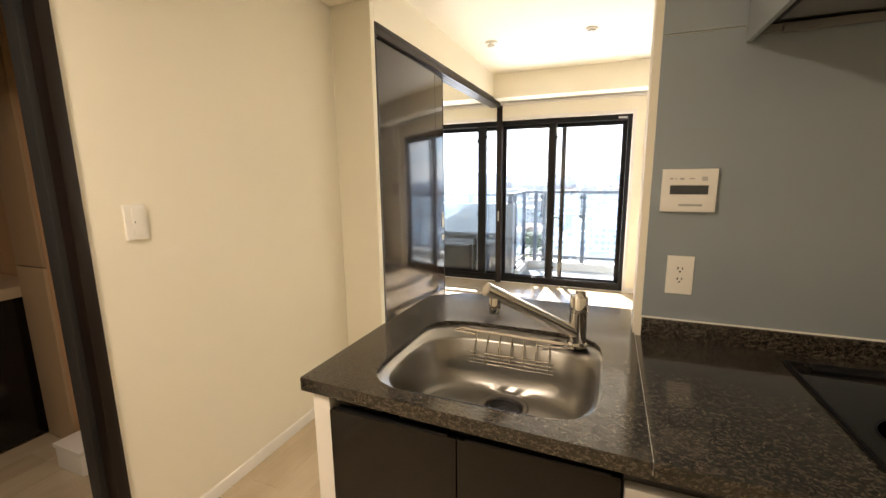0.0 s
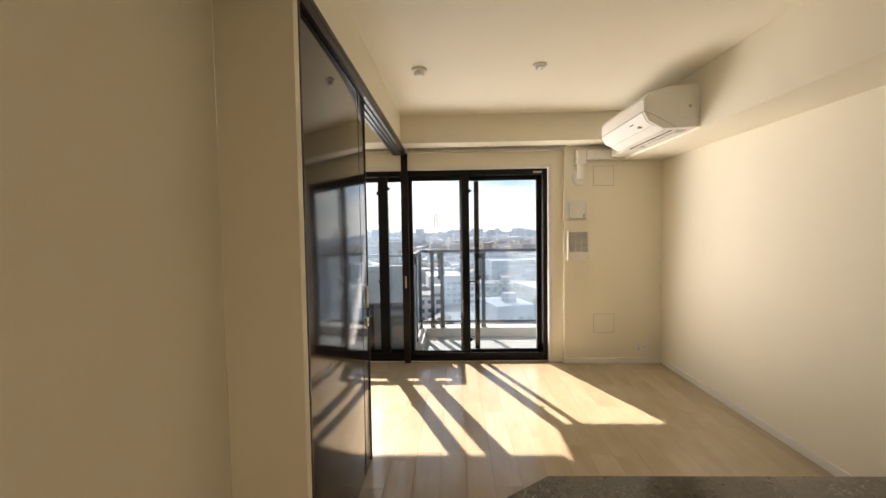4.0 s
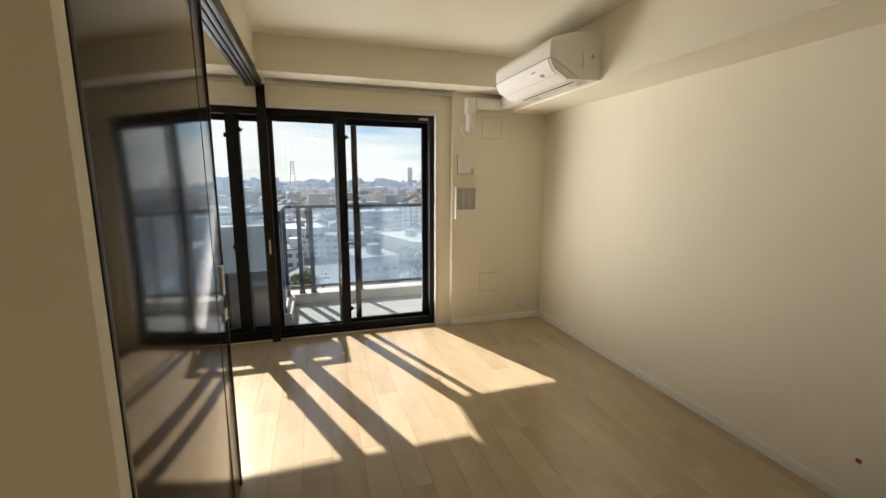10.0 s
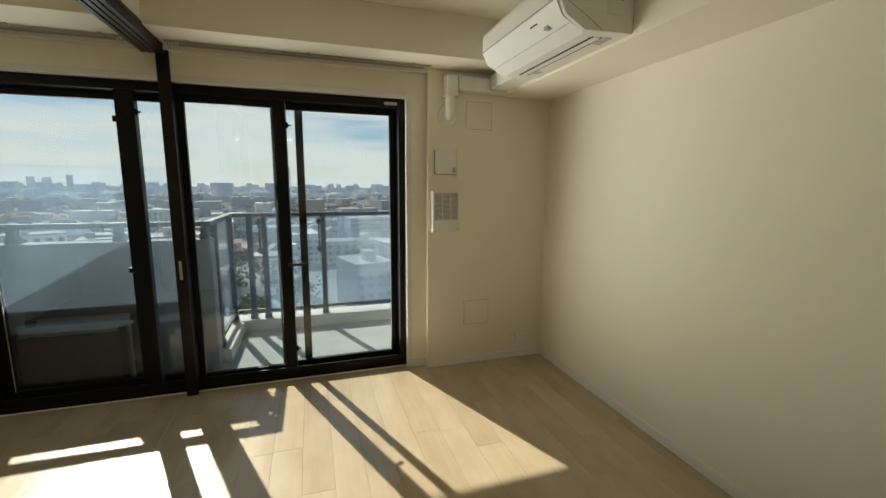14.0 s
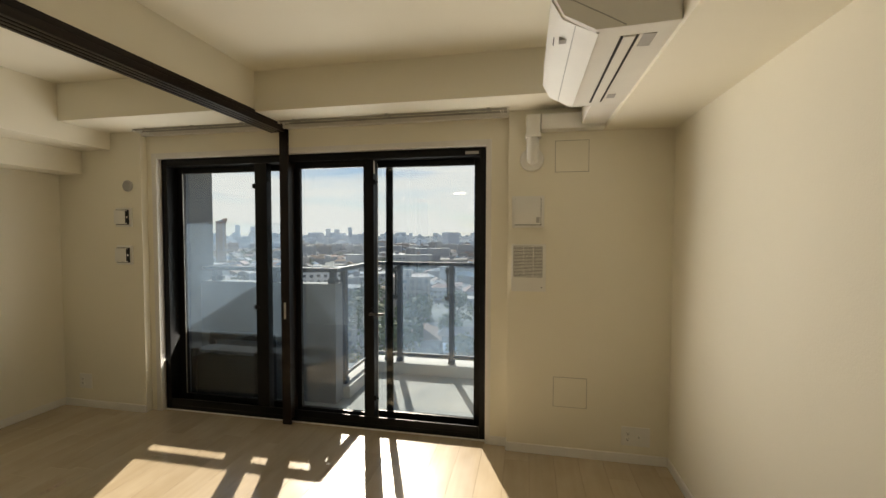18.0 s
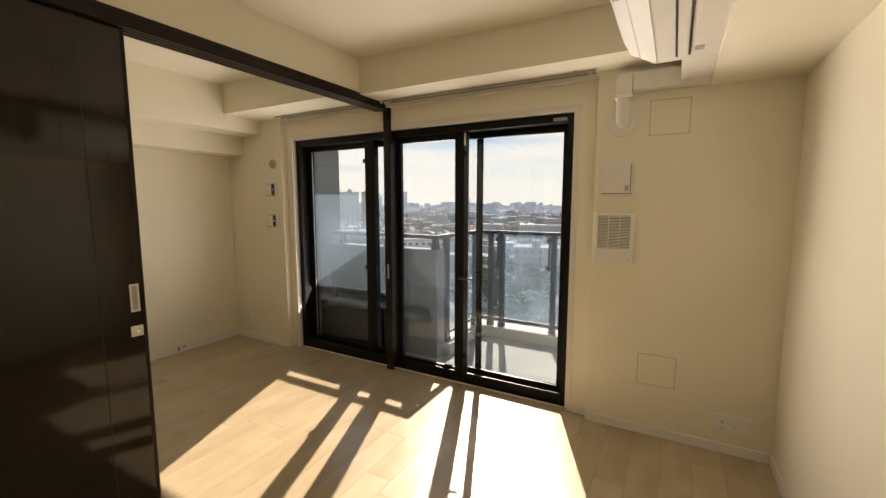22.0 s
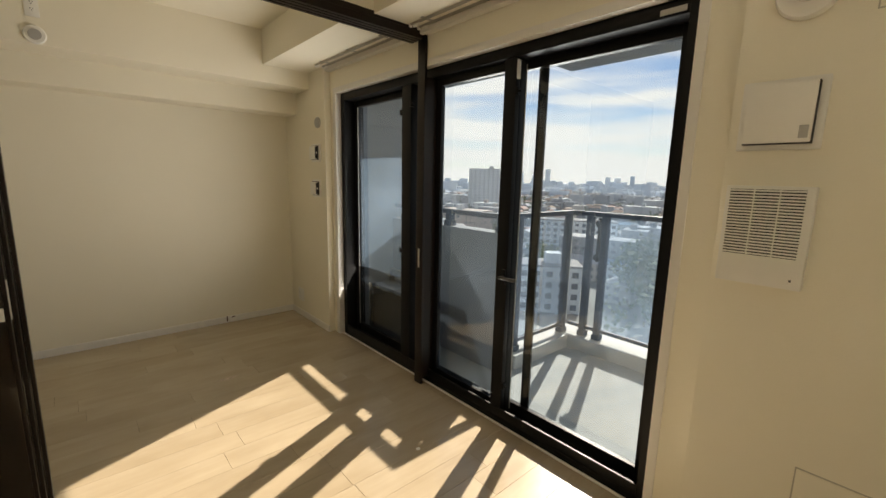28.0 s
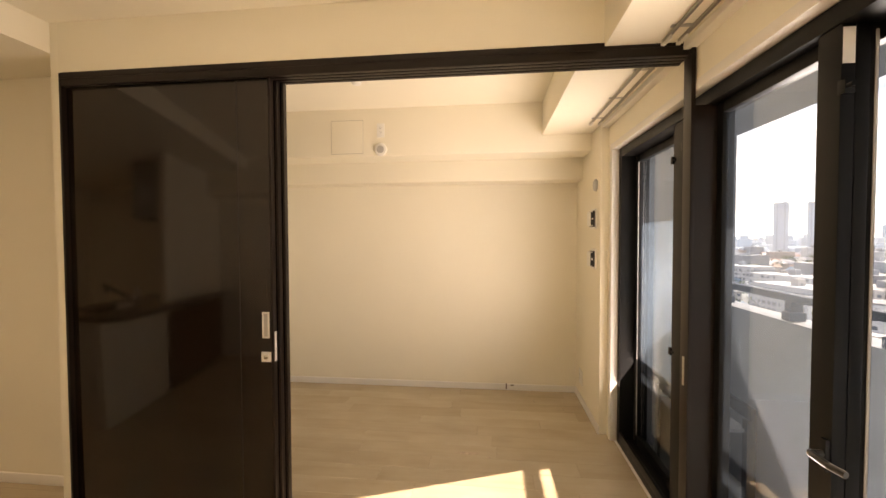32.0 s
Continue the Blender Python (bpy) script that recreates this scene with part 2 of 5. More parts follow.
def speckled(name, colours, scale, rough, vary_scale=3.0):
    """Polished stone with grains of several tones."""
    m, n, l = material(name)
    out, bsdf = n.new("ShaderNodeOutputMaterial"), n.new("ShaderNodeBsdfPrincipled")
    l.new(bsdf.outputs[0], out.inputs[0])
    co = n.new("ShaderNodeTexCoord")
    cell, blot = n.new("ShaderNodeTexVoronoi"), n.new("ShaderNodeTexNoise")
    cell.inputs["Scale"].default_value = scale
    blot.inputs["Scale"].default_value, blot.inputs["Detail"].default_value = scale * 0.35, 8.0
    warp, bend, mp = n.new("ShaderNodeTexNoise"), n.new("ShaderNodeVectorMath"), n.new("ShaderNodeMapping")
    warp.inputs["Scale"].default_value, warp.inputs["Detail"].default_value = 45.0, 4.0
    bend.operation = "MULTIPLY_ADD"
    bend.inputs[1].default_value = (0.010, 0.005, 0.005)
    mp.inputs["Scale"].default_value = (0.72, 1.0, 1.0)
    l.new(co.outputs["Object"], warp.inputs["Vector"])
    l.new(warp.outputs["Color"], bend.inputs[0])
    l.new(co.outputs["Object"], bend.inputs[2])
    l.new(bend.outputs[0], mp.inputs["Vector"])
    l.new(mp.outputs[0], cell.inputs["Vector"])
    l.new(mp.outputs[0], blot.inputs["Vector"])
    bw = n.new("ShaderNodeRGBToBW")
    l.new(cell.outputs["Color"], bw.inputs[0])
    add = n.new("ShaderNodeMath")
    add.operation = "MULTIPLY_ADD"
    l.new(bw.outputs[0], add.inputs[0])
    add.inputs[1].default_value = 0.55
    l.new(blot.outputs["Fac"], add.inputs[2])
    ramp = n.new("ShaderNodeValToRGB")
    cr = ramp.color_ramp
    cr.elements[0].position, cr.elements[0].color = 0.5, (*colours[0], 1)
    cr.elements[1].position, cr.elements[1].color = 1.0, (*colours[-1], 1)
    for i, c in enumerate(colours[1:-1]):
        e = cr.elements.new(0.5 + 0.5 * (i + 1) / (len(colours) - 1))
        e.color = (*c, 1)
    l.new(add.outputs[0], ramp.inputs["Fac"])
    l.new(ramp.outputs["Color"], bsdf.inputs["Base Color"])
    bsdf.inputs["Roughness"].default_value = rough
    bsdf.inputs["Coat Weight"].default_value, bsdf.inputs["Coat Roughness"].default_value = 0.35, 0.06
    bp = n.new("ShaderNodeBump")
    bp.inputs["Strength"].default_value, bp.inputs["Distance"].default_value = 0.03, 0.0006
    l.new(blot.outputs["Fac"], bp.inputs["Height"])
    l.new(bp.outputs[0], bsdf.inputs["Normal"])
    return m


def clear_glass(name, tint=(1, 1, 1), rough=0.0, veil=0.01, gloss_min=0.05):
    """A pane: see-through, veiled by dust and painted haze, with gloss that grows towards grazing angles."""
    m, n, l = material(name)
    out, mix = n.new("ShaderNodeOutputMaterial"), n.new("ShaderNodeMixShader")
    tr, gl, lw = n.new("ShaderNodeBsdfTransparent"), n.new("ShaderNodeBsdfGlossy"), n.new("ShaderNodeLayerWeight")
    tr.inputs["Color"].default_value = (*tint, 1)
    gl.inputs["Roughness"].default_value = rough
    lw.inputs["Blend"].default_value = 0.5
    power, gloss = n.new("ShaderNodeMath"), n.new("ShaderNodeMath")
    power.operation, gloss.operation = "POWER", "MULTIPLY_ADD"
    power.inputs[1].default_value = 5.0
    gloss.inputs[1].default_value, gloss.inputs[2].default_value = 0.93, gloss_min
    # bluish film puts the haze over the town into the pane
    film, blend = n.new("ShaderNodeBsdfTranslucent"), n.new("ShaderNodeMixShader")
    film.inputs["Color"].default_value = (0.58, 0.77, 0.98, 1)
    co, smear, rr = n.new("ShaderNodeTexCoord"), n.new("ShaderNodeTexNoise"), n.new("ShaderNodeMapRange")
    smear.inputs["Scale"].default_value, smear.inputs["Detail"].default_value = 2.2, 5.0
    rr.inputs["From Min"].default_value, rr.inputs["From Max"].default_value = 0.3, 0.7
    rr.inputs["To Min"].default_value, rr.inputs["To Max"].default_value = veil * 0.6, veil * 1.4
    l.new(co.outputs["Object"], smear.inputs["Vector"])
    l.new(smear.outputs["Fac"], rr.inputs["Value"])
    l.new(rr.outputs["Result"], blend.inputs[0])
    l.new(tr.outputs[0], blend.inputs[1])
    l.new(film.outputs[0], blend.inputs[2])
    l.new(lw.outputs["Facing"], power.inputs[0])
    l.new(power.outputs[0], gloss.inputs[0])
    l.new(gloss.outputs[0], mix.inputs[0])
    l.new(blend.outputs[0], mix.inputs[1])
    l.new(gl.outputs[0], mix.inputs[2])
    l.new(mix.outputs[0], out.inputs[0])
    return m


def islands(name, colours, rough=0.8):
    """Each separate piece of a joined mesh takes one colour of the list."""
    m, n, l = material(name)
    out, bsdf = n.new("ShaderNodeOutputMaterial"), n.new("ShaderNodeBsdfPrincipled")
    l.new(bsdf.outputs[0], out.inputs[0])
    geo, ramp = n.new("ShaderNodeNewGeometry"), n.new("ShaderNodeValToRGB")
    cr = ramp.color_ramp
    cr.interpolation = "CONSTANT"
    cr.elements[0].position, cr.elements[0].color = 0.0, (*colours[0], 1)
    cr.elements[1].position, cr.elements[1].color = 1.0 / len(colours), (*colours[1], 1)
    for i, c in enumerate(colours[2:], 2):
        cr.elements.new(i / len(colours)).color = (*c, 1)
    l.new(geo.outputs["Random Per Island"], ramp.inputs["Fac"])
    l.new(ramp.outputs["Color"], bsdf.inputs["Base Color"])
    bsdf.inputs["Roughness"].default_value = rough
    bsdf.inputs["Specular IOR Level"].default_value = 0.12
    return m


# ---- materials ----
WALLPAPER = surface("wallpaper", (0.86, 0.81, 0.675), 0.75, vary=0.02, scale=1.2, bump=0.25, bump_scale=160, spec=0.3)
CEILING_M = surface("ceiling_paper", (0.87, 0.82, 0.685), 0.8, vary=0.02, scale=1.5, bump=0.25, bump_scale=140, spec=0.3)
TRIM = surface("white_trim", (0.78, 0.75, 0.70), 0.35, vary=0.02, scale=6, bump=0.02)
PLASTIC = surface("white_plastic", (0.83, 0.81, 0.755), 0.5, spec=0.35, vary=0.02, scale=9, bump=0.02)
PLASTIC_G = surface("grey_plastic", (0.42, 0.41, 0.39), 0.4, vary=0.04, scale=9)
# flat black for gaps, slots and openings, with their shade in the colour
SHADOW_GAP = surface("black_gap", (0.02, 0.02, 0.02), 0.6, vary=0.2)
MAPLE = grained("maple_floor", (0.395, 0.312, 0.205), (0.55, 0.456, 0.326), 0.24, "y", fine=45, coat=0.55, per_piece=0.26, figure=0.74, blotch=7.5, reach=0.42)
DARKWOOD = grained("dark_stained_wood", (0.005, 0.003, 0.0022), (0.023, 0.0143, 0.0094), 0.085, "z", fine=130, coat=0.1, per_piece=0.02, figure=0.25, spec=0.45, relief=0.003, uneven=0.02)
DARKTRIM = surface("dark_brown_trim", (0.014, 0.009, 0.007), 0.35, vary=0.2, scale=8, bump=0.05, stretch=(1, 1, 0.1), spec=0.25)
BLACK_ALU = surface("black_aluminium", (0.007, 0.007, 0.0075), 0.40, metal=0.0, vary=0.1, scale=12, bump=0.03, bump_scale=500, spec=0.18)
GASKET = surface("rubber_gasket", (0.012, 0.012, 0.012), 0.7, vary=0.1)
RAIL_ALU = surface("grey_aluminium", (0.013, 0.025, 0.048), 0.55, spec=0.25, metal=0.0, vary=0.06, scale=10, bump=0.03, bump_scale=400)
STEEL = surface("brushed_steel", (0.34, 0.33, 0.31), 0.34, metal=1.0, vary=0.06, scale=6, bump=0.04, bump_scale=300, stretch=(1, 0.1, 1))
CHROME = surface("chrome", (0.72, 0.71, 0.69), 0.09, metal=1.0, vary=0.03, scale=12)
PALE_METAL = surface("pale_satin_metal", (0.74, 0.73, 0.70), 0.38, metal=0.25, vary=0.03, scale=12)
SATIN = surface("satin_nickel", (0.62, 0.60, 0.57), 0.33, metal=1.0, vary=0.04, scale=12)
GRANITE = speckled("dark_granite", [(0.007, 0.006, 0.005), (0.018, 0.0155, 0.012), (0.036, 0.029, 0.022), (0.085, 0.070, 0.053)], 340.0, 0.15)
KPANEL = surface("blue_grey_panel", (0.27, 0.31, 0.34), 0.30, vary=0.03, scale=2, bump=0.02)
CABINET = surface("dark_cabinet_laminate", (0.008, 0.006, 0.005), 0.14, vary=0.2, scale=10, stretch=(1, 1, 0.1), spec=0.4)
BLACK_GLASS = surface("black_glass", (0.006, 0.006, 0.007), 0.05, vary=0.1)
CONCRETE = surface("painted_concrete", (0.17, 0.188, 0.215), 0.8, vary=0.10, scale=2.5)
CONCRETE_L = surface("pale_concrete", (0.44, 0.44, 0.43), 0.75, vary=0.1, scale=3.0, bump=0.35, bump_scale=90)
BALC_FLOOR = surface("grey_balcony_sheet", (0.33, 0.345, 0.345), 0.85, vary=0.10, scale=3, spec=0.15)
WINDOW_GLASS = clear_glass("window_glass", (0.87, 0.92, 0.95), veil=0.010, gloss_min=0.062)
RAIL_GLASS = clear_glass("balustrade_glass", (0.88, 0.92, 0.96), veil=0.07)
BROWN_WALL = surface("brown_closet", (0.42, 0.27, 0.15), 0.5, vary=0.1, scale=3, stretch=(1, 1, 0.1))


# ---- helpers for meshes ----
BASE = {}


def box(bm, x0, x1, y0, y1, z0, z1, bevel=0.0, seg=2):
    verts = bmesh.ops.create_cube(bm, size=1.0, matrix=Matrix.LocRotScale(
        ((x0 + x1) / 2, (y0 + y1) / 2, (z0 + z1) / 2), None, (abs(x1 - x0), abs(y1 - y0), abs(z1 - z0))))["verts"]
    if bevel:
        edges = list({e for v in verts for e in v.link_edges})
        bmesh.ops.bevel(bm, geom=edges, offset=bevel, segments=seg, affect="EDGES", profile=0.7)
    return bm


def rod(bm, a, b, r, seg=14, r2=None):
    a, b = Vector(a), Vector(b)
    m = Matrix.Translation((a + b) / 2) @ (b - a).to_track_quat("Z", "Y").to_matrix().to_4x4()
    bmesh.ops.create_cone(bm, cap_ends=True, segments=seg, radius1=r, radius2=r if r2 is None else r2, depth=(b - a).length, matrix=m)
    return bm


def lathe(bm, centre, profile, axis="z", seg=28):
    """Turns (radius, height) pairs round an axis through centre."""
    rings = []
    for r, hgt in profile:
        ring = []
        for i in range(seg):
            a = 2 * math.pi * i / seg
            p = {"z": (r * math.cos(a), r * math.sin(a), hgt), "y": (r * math.cos(a), hgt, r * math.sin(a)),
                 "x": (hgt, r * math.cos(a), r * math.sin(a))}[axis]
            ring.append(bm.verts.new(Vector(centre) + Vector(p)))
        rings.append(ring)
    for a, b in zip(rings, rings[1:]):
        for i in range(seg):
            bm.faces.new((a[i], a[(i + 1) % seg], b[(i + 1) % seg], b[i]))
    bm.faces.new(rings[0])
    bm.faces.new(rings[-1])
    bmesh.ops.recalc_face_normals(bm, faces=bm.faces)
    return bm


def prism(bm, outline, axis, lo, hi, bevel=0.0):
    """Pushes a 2D outline along an axis from lo to hi. Outline in the other two axes, in xyz order."""
    def at(p, v):
        return {"x": (v, p[0], p[1]), "y": (p[0], v, p[1]), "z": (p[0], p[1], v)}[axis]
    a = [bm.verts.new(at(p, lo)) for p in outline]
    b = [bm.verts.new(at(p, hi)) for p in outline]
    k = len(outline)
    faces = [bm.faces.new(a), bm.faces.new(list(reversed(b)))]
    faces += [bm.faces.new((a[i], b[i], b[(i + 1) % k], a[(i + 1) % k])) for i in range(k)]
    bmesh.ops.recalc_face_normals(bm, faces=faces)
    if bevel:
        bmesh.ops.bevel(bm, geom=list({e for f in faces for e in f.edges}), offset=bevel, segments=2, affect="EDGES", profile=0.7)
    return bm


def tube(bm, points, r, seg=10):
    for a, b in zip(points, points[1:]):
        rod(bm, a, b, r, seg)
    for p in points[1:-1]:
        bmesh.ops.create_icosphere(bm, subdivisions=2, radius=r, matrix=Matrix.Translation(p))
    return bm


def smooth(me, angle=35):
    for p in me.polygons:
        p.use_smooth = True
    me.set_sharp_from_angle(angle=radians(angle))


def mesh_of(name, bm, mat, soft=True):
    me = bpy.data.meshes.new(name)
    bm.to_mesh(me)
    bm.free()
    me.materials.append(mat)
    if soft:
        smooth(me)
    return me


def thing(name, base, label, category, group="", kind=""):
    ob = new(name)
    ob.location = base
    ob.empty_display_size = 0.05
    BASE[ob.name] = Vector(base)
    return tagged(ob, label, category, group, kind)


def part(name, bm, mat, parent, label="", soft=True):
    base = BASE[parent.name]
    bmesh.ops.translate(bm, verts=bm.verts, vec=-base)
    ob = new(name, mesh_of(name, bm, mat, soft))
    ob.parent = parent
    BASE[ob.name] = base
    return tagged(ob, label)


def solid(name, bm, mat, label, category, kind="", base=(0, 0, 0), soft=True):
    """A thing or piece of the setting that is one mesh."""
    bmesh.ops.translate(bm, verts=bm.verts, vec=-Vector(base))
    ob = new(name, mesh_of(name, bm, mat, soft))
    ob.location = base
    BASE[ob.name] = Vector(base)
    return tagged(ob, label, category, "", kind)


def B(*a, **k):
    return box(bmesh.new(), *a, **k)


# ---- large structure ----
def structure(name, bm, mat, label, category):
    return solid(name, bm, mat, label, category, "structure")


Y_BACK = -1.3
bm = B(-3.6, X_HALL - 0.12, 2.06, Y_PART, 0, CEIL)                         # behind the left room
structure("wall_south", bm, WALLPAPER, "plain cream wallpapered wall closing the side room", "wall")
bm = B(X_RIGHT, X_RIGHT + 0.16, Y_BACK, 5.4, -0.01, 2.7)
structure("wall_east", bm, WALLPAPER, "long plain cream wallpapered side wall", "wall")
bm = B(X_LEFT - 0.16, X_LEFT, 2.0, 5.4, -0.01, 2.7)
structure("wall_west", bm, WALLPAPER, "plain cream wallpapered wall of the side room", "wall")
bm = bmesh.new()
box(bm, -3.6, WIN_L - 0.02, Y_WIN, 5.4, -0.01, 2.7)
box(bm, WIN_R + 0.02, 1.5, Y_WIN, 5.4, -0.01, 2.7)
box(bm, WIN_L - 0.02, WIN_R + 0.02, Y_WIN, 5.4, WIN_T + 0.02, 2.7)
structure("wall_north", bm, WALLPAPER, "cream wallpapered window wall with a wide opening", "wall")
structure("wall_pier_right", B(0.287, X_RIGHT, Y_BUMP, Y_WIN, 0, Z_BEAM, bevel=0.004), WALLPAPER,
          "cream wallpapered pier beside the balcony window", "wall")
structure("wall_pier_left", B(X_LEFT, -2.53, Y_BUMP, Y_WIN, 0, Z_BEAM, bevel=0.004), WALLPAPER,
          "cream wallpapered pier in the side room's corner", "wall")
# side wall of the kitchen with the door opening, and the short return to the partition
bm = bmesh.new()
box(bm, X_HALL - 0.12, X_HALL, 0.878, Y_PART, 0, 2.7)
box(bm, X_HALL - 0.12, X_HALL, Y_BACK, 0.05, 0, 2.7)
box(bm, X_HALL - 0.12, X_HALL, 0.05, 0.878, 2.08, 2.7)
structure("wall_kitchen_side", bm, WALLPAPER, "cream wallpapered kitchen side wall with a doorway", "wall")
structure("wall_return", B(X_HALL, X_PART, Y_PART, 2.258, 0, CEIL, bevel=0.003), WALLPAPER, "short cream return wall at the sliding doors", "wall")
structure("wall_lintel", B(X_PART - 0.13, X_PART, 2.258, Y_BEAM, 2.215, CEIL), WALLPAPER, "cream wall strip above the sliding door track", "wall")
structure("wall_back", B(-3.6, 1.5, Y_BACK - 0.15, Y_BACK, -0.01, 2.7), WALLPAPER, "plain cream wall behind the kitchen", "wall")
# kitchen wall with the laminate panel
structure("wall_kitchen", B(0.04, X_RIGHT, Y_KIT + 0.006, 1.60, 0, 2.5), WALLPAPER, "thin cream wall end between kitchen and room", "wall")
kp = thing("kitchen_panel", (0.06, Y_KIT, 0.9), "glossy blue-grey laminate kitchen wall panels", "wall panel", kind="structure")
part("panel", B(0.062, X_RIGHT, Y_KIT, Y_KIT + 0.006, H_CTR + 0.06, 1.752, bevel=0.001), KPANEL, kp)
part("panel", B(0.062, X_RIGHT, Y_KIT, Y_KIT + 0.006, 1.755, 2.31, bevel=0.001), KPANEL, kp)
# ceilings and boxed beams
structure("ceiling", B(-3.6, 1.5, Y_PART, 5.4, CEIL, 2.7), CEILING_M, "plain cream papered ceiling of the room", "ceiling")
structure("ceiling_kitchen", B(-3.6, 1.5, Y_BACK, Y_PART, 2.31, 2.7), CEILING_M, "lower cream papered ceiling over the kitchen", "ceiling")
bm = B(X_PART - 0.06, X_SOFF, Y_BEAM, Y_WIN, Z_BEAM, CEIL, bevel=0.003)
box(bm, X_LSOFF, X_PART - 0.0605, Y_BEAM_L, Y_WIN, Z_BEAM, CEIL, bevel=0.003)
structure("beam_window", bm, WALLPAPER, "cream boxed beam above the balcony window", "beam")
structure("beam_right", B(X_SOFF, X_RIGHT, 1.60, Y_WIN, Z_SOFF, CEIL, bevel=0.003), WALLPAPER, "cream boxed beam carrying the air conditioner", "beam")
bm = B(X_LEFT, X_LSOFF, Y_PART, Y_WIN, Z_LSOFF, CEIL, bevel=0.003)
box(bm, X_LEFT, X_LOW, Y_PART, Y_WIN, Z_LOW, Z_LSOFF, bevel=0.003)
structure("beam_left", bm, WALLPAPER, "cream two-tier boxed beam along the side room's wall", "beam")


# baseboards: flat board with a rounded top lip
def baseboard(a, b, inward):
    """From a to b along a wall; inward: the way into the room."""
    a, b, n = Vector((*a, 0)), Vector((*b, 0)), Vector((*inward, 0))
    d = b - a
    prof = [(0, 0.0), (0.009, 0.0), (0.009, 0.048), (0.006, 0.055), (0.0, 0.057)]
    bm = bmesh.new()
    ra = [bm.verts.new(a + n * p + Vector((0, 0, z))) for p, z in prof]
    rb = [bm.verts.new(a + d + n * p + Vector((0, 0, z))) for p, z in prof]
    for i in range(len(prof)):
        j = (i + 1) % len(prof)
        bm.faces.new((ra[i], ra[j], rb[j], rb[i]))
    bm.faces.new(ra)
    bm.faces.new(rb)
    bmesh.ops.recalc_face_normals(bm, faces=bm.faces)
    return structure("baseboard", bm, TRIM, "low white baseboard along the wall", "baseboard")


baseboard((X_RIGHT, 1.61), (X_RIGHT, Y_BUMP), (-1, 0))
baseboard((0.287, Y_BUMP), (X_RIGHT - 0.01, Y_BUMP), (0, -1))
baseboard((0.287, Y_BUMP + 0.001), (0.287, Y_WIN), (-1, 0))
baseboard((0.175, Y_WIN), (0.288, Y_WIN), (0, -1))
baseboard((X_LEFT, 2.21), (X_LEFT, Y_BUMP), (1, 0))
baseboard((X_LEFT + 0.01, Y_BUMP), (-2.53, Y_BUMP), (0, -1))
baseboard((X_HALL, 0.88), (X_HALL, Y_PART), (1, 0))
baseboard((X_HALL + 0.01, Y_PART), (X_PART, Y_PART), (0, -1))


# ---- balcony window ----
trim = thing("window_trim", (WIN_L, Y_WIN, 0), "white casing round the balcony window", "window trim", kind="structure")
part("casing", B(WIN_L - 0.042, WIN_L, Y_WIN - 0.006, 5.205, 0, WIN_T + 0.04, bevel=0.002), TRIM, trim)
part("casing", B(WIN_R, WIN_R + 0.035, Y_WIN - 0.006, 5.205, 0, WIN_T + 0.04, bevel=0.002), TRIM, trim)
part("casing", B(WIN_L, WIN_R, Y_WIN - 0.006, 5.205, WIN_T, WIN_T + 0.04, bevel=0.002), TRIM, trim)
part("threshold", B(WIN_L, WIN_R, 5.190, 5.205, -0.012, 0.004, bevel=0.001), TRIM, trim)

win = thing("window_1", (WIN_L, 5.2, 0), "black aluminium sliding balcony window with clear glass", "window", kind="structure")
bm = bmesh.new()
box(bm, WIN_L, WIN_L + 0.05, 5.207, 5.385, 0.0, WIN_T, bevel=0.003)
box(bm, WIN_R - 0.045, WIN_R, 5.207, 5.385, 0.0, WIN_T, bevel=0.003)
box(bm, WIN_L + 0.05, WIN_R - 0.045, 5.207, 5.385, WIN_T - 0.055, WIN_T, bevel=0.003)
box(bm, WIN_L + 0.05, WIN_R - 0.045, 5.207, 5.385, 0.0, 0.035, bevel=0.003)
box(bm, WIN_L + 0.05, WIN_R - 0.045, 5.207, 5.219, 0.036, 0.088, bevel=0.002)
for yt in (5.262, 5.315):
    box(bm, WIN_L + 0.05, WIN_R - 0.045, yt - 0.004, yt + 0.004, 0.0352, 0.040)
part("window_frame", bm, BLACK_ALU, win)


def sash(x0, x1, y, left, right, label):
    """A sash with its stiles, rails, gasket and pane, on the track at y."""
    z0, z1 = 0.036, WIN_T - 0.056
    bm = bmesh.new()
    box(bm, x0, x0 + left, y - 0.016, y + 0.016, z0, z1, bevel=0.003)
    box(bm, x1 - right, x1, y - 0.016, y + 0.016, z0, z1, bevel=0.003)
    box(bm, x0 + left, x1 - right, y - 0.016, y + 0.016, z0, z0 + 0.062, bevel=0.003)
    box(bm, x0 + left, x1 - right, y - 0.016, y + 0.016, z1 - 0.045, z1, bevel=0.003)
    s = part("sash", bm, BLACK_ALU, win, label)
    part("pane", B(x0 + left - 0.004, x1 - right + 0.004, y - 0.003, y + 0.003, z0 + 0.058, z1 - 0.041), WINDOW_GLASS, s, soft=False).visible_shadow = False
    return s


sash_a = sash(WIN_L + 0.05, -1.335, 5.315, 0.06, 0.05, "black sliding sash")
sash_b = sash(-1.375, -0.665, 5.262, 0.115, 0.085, "black sliding sash with a lever latch")
sash_c = sash(-0.765, WIN_R - 0.045, 5.316, 0.05, 0.05, "black sliding sash")
part("glazing_bar", B(-0.611, -0.559, 5.321, 5.333, 0.0985, WIN_T - 0.102, bevel=0.002), BLACK_ALU, sash_c)
part("interlock", B(-0.712, -0.666, 5.2785, 5.2985, 0.037, WIN_T - 0.057, bevel=0.003), BLACK_ALU, sash_b)
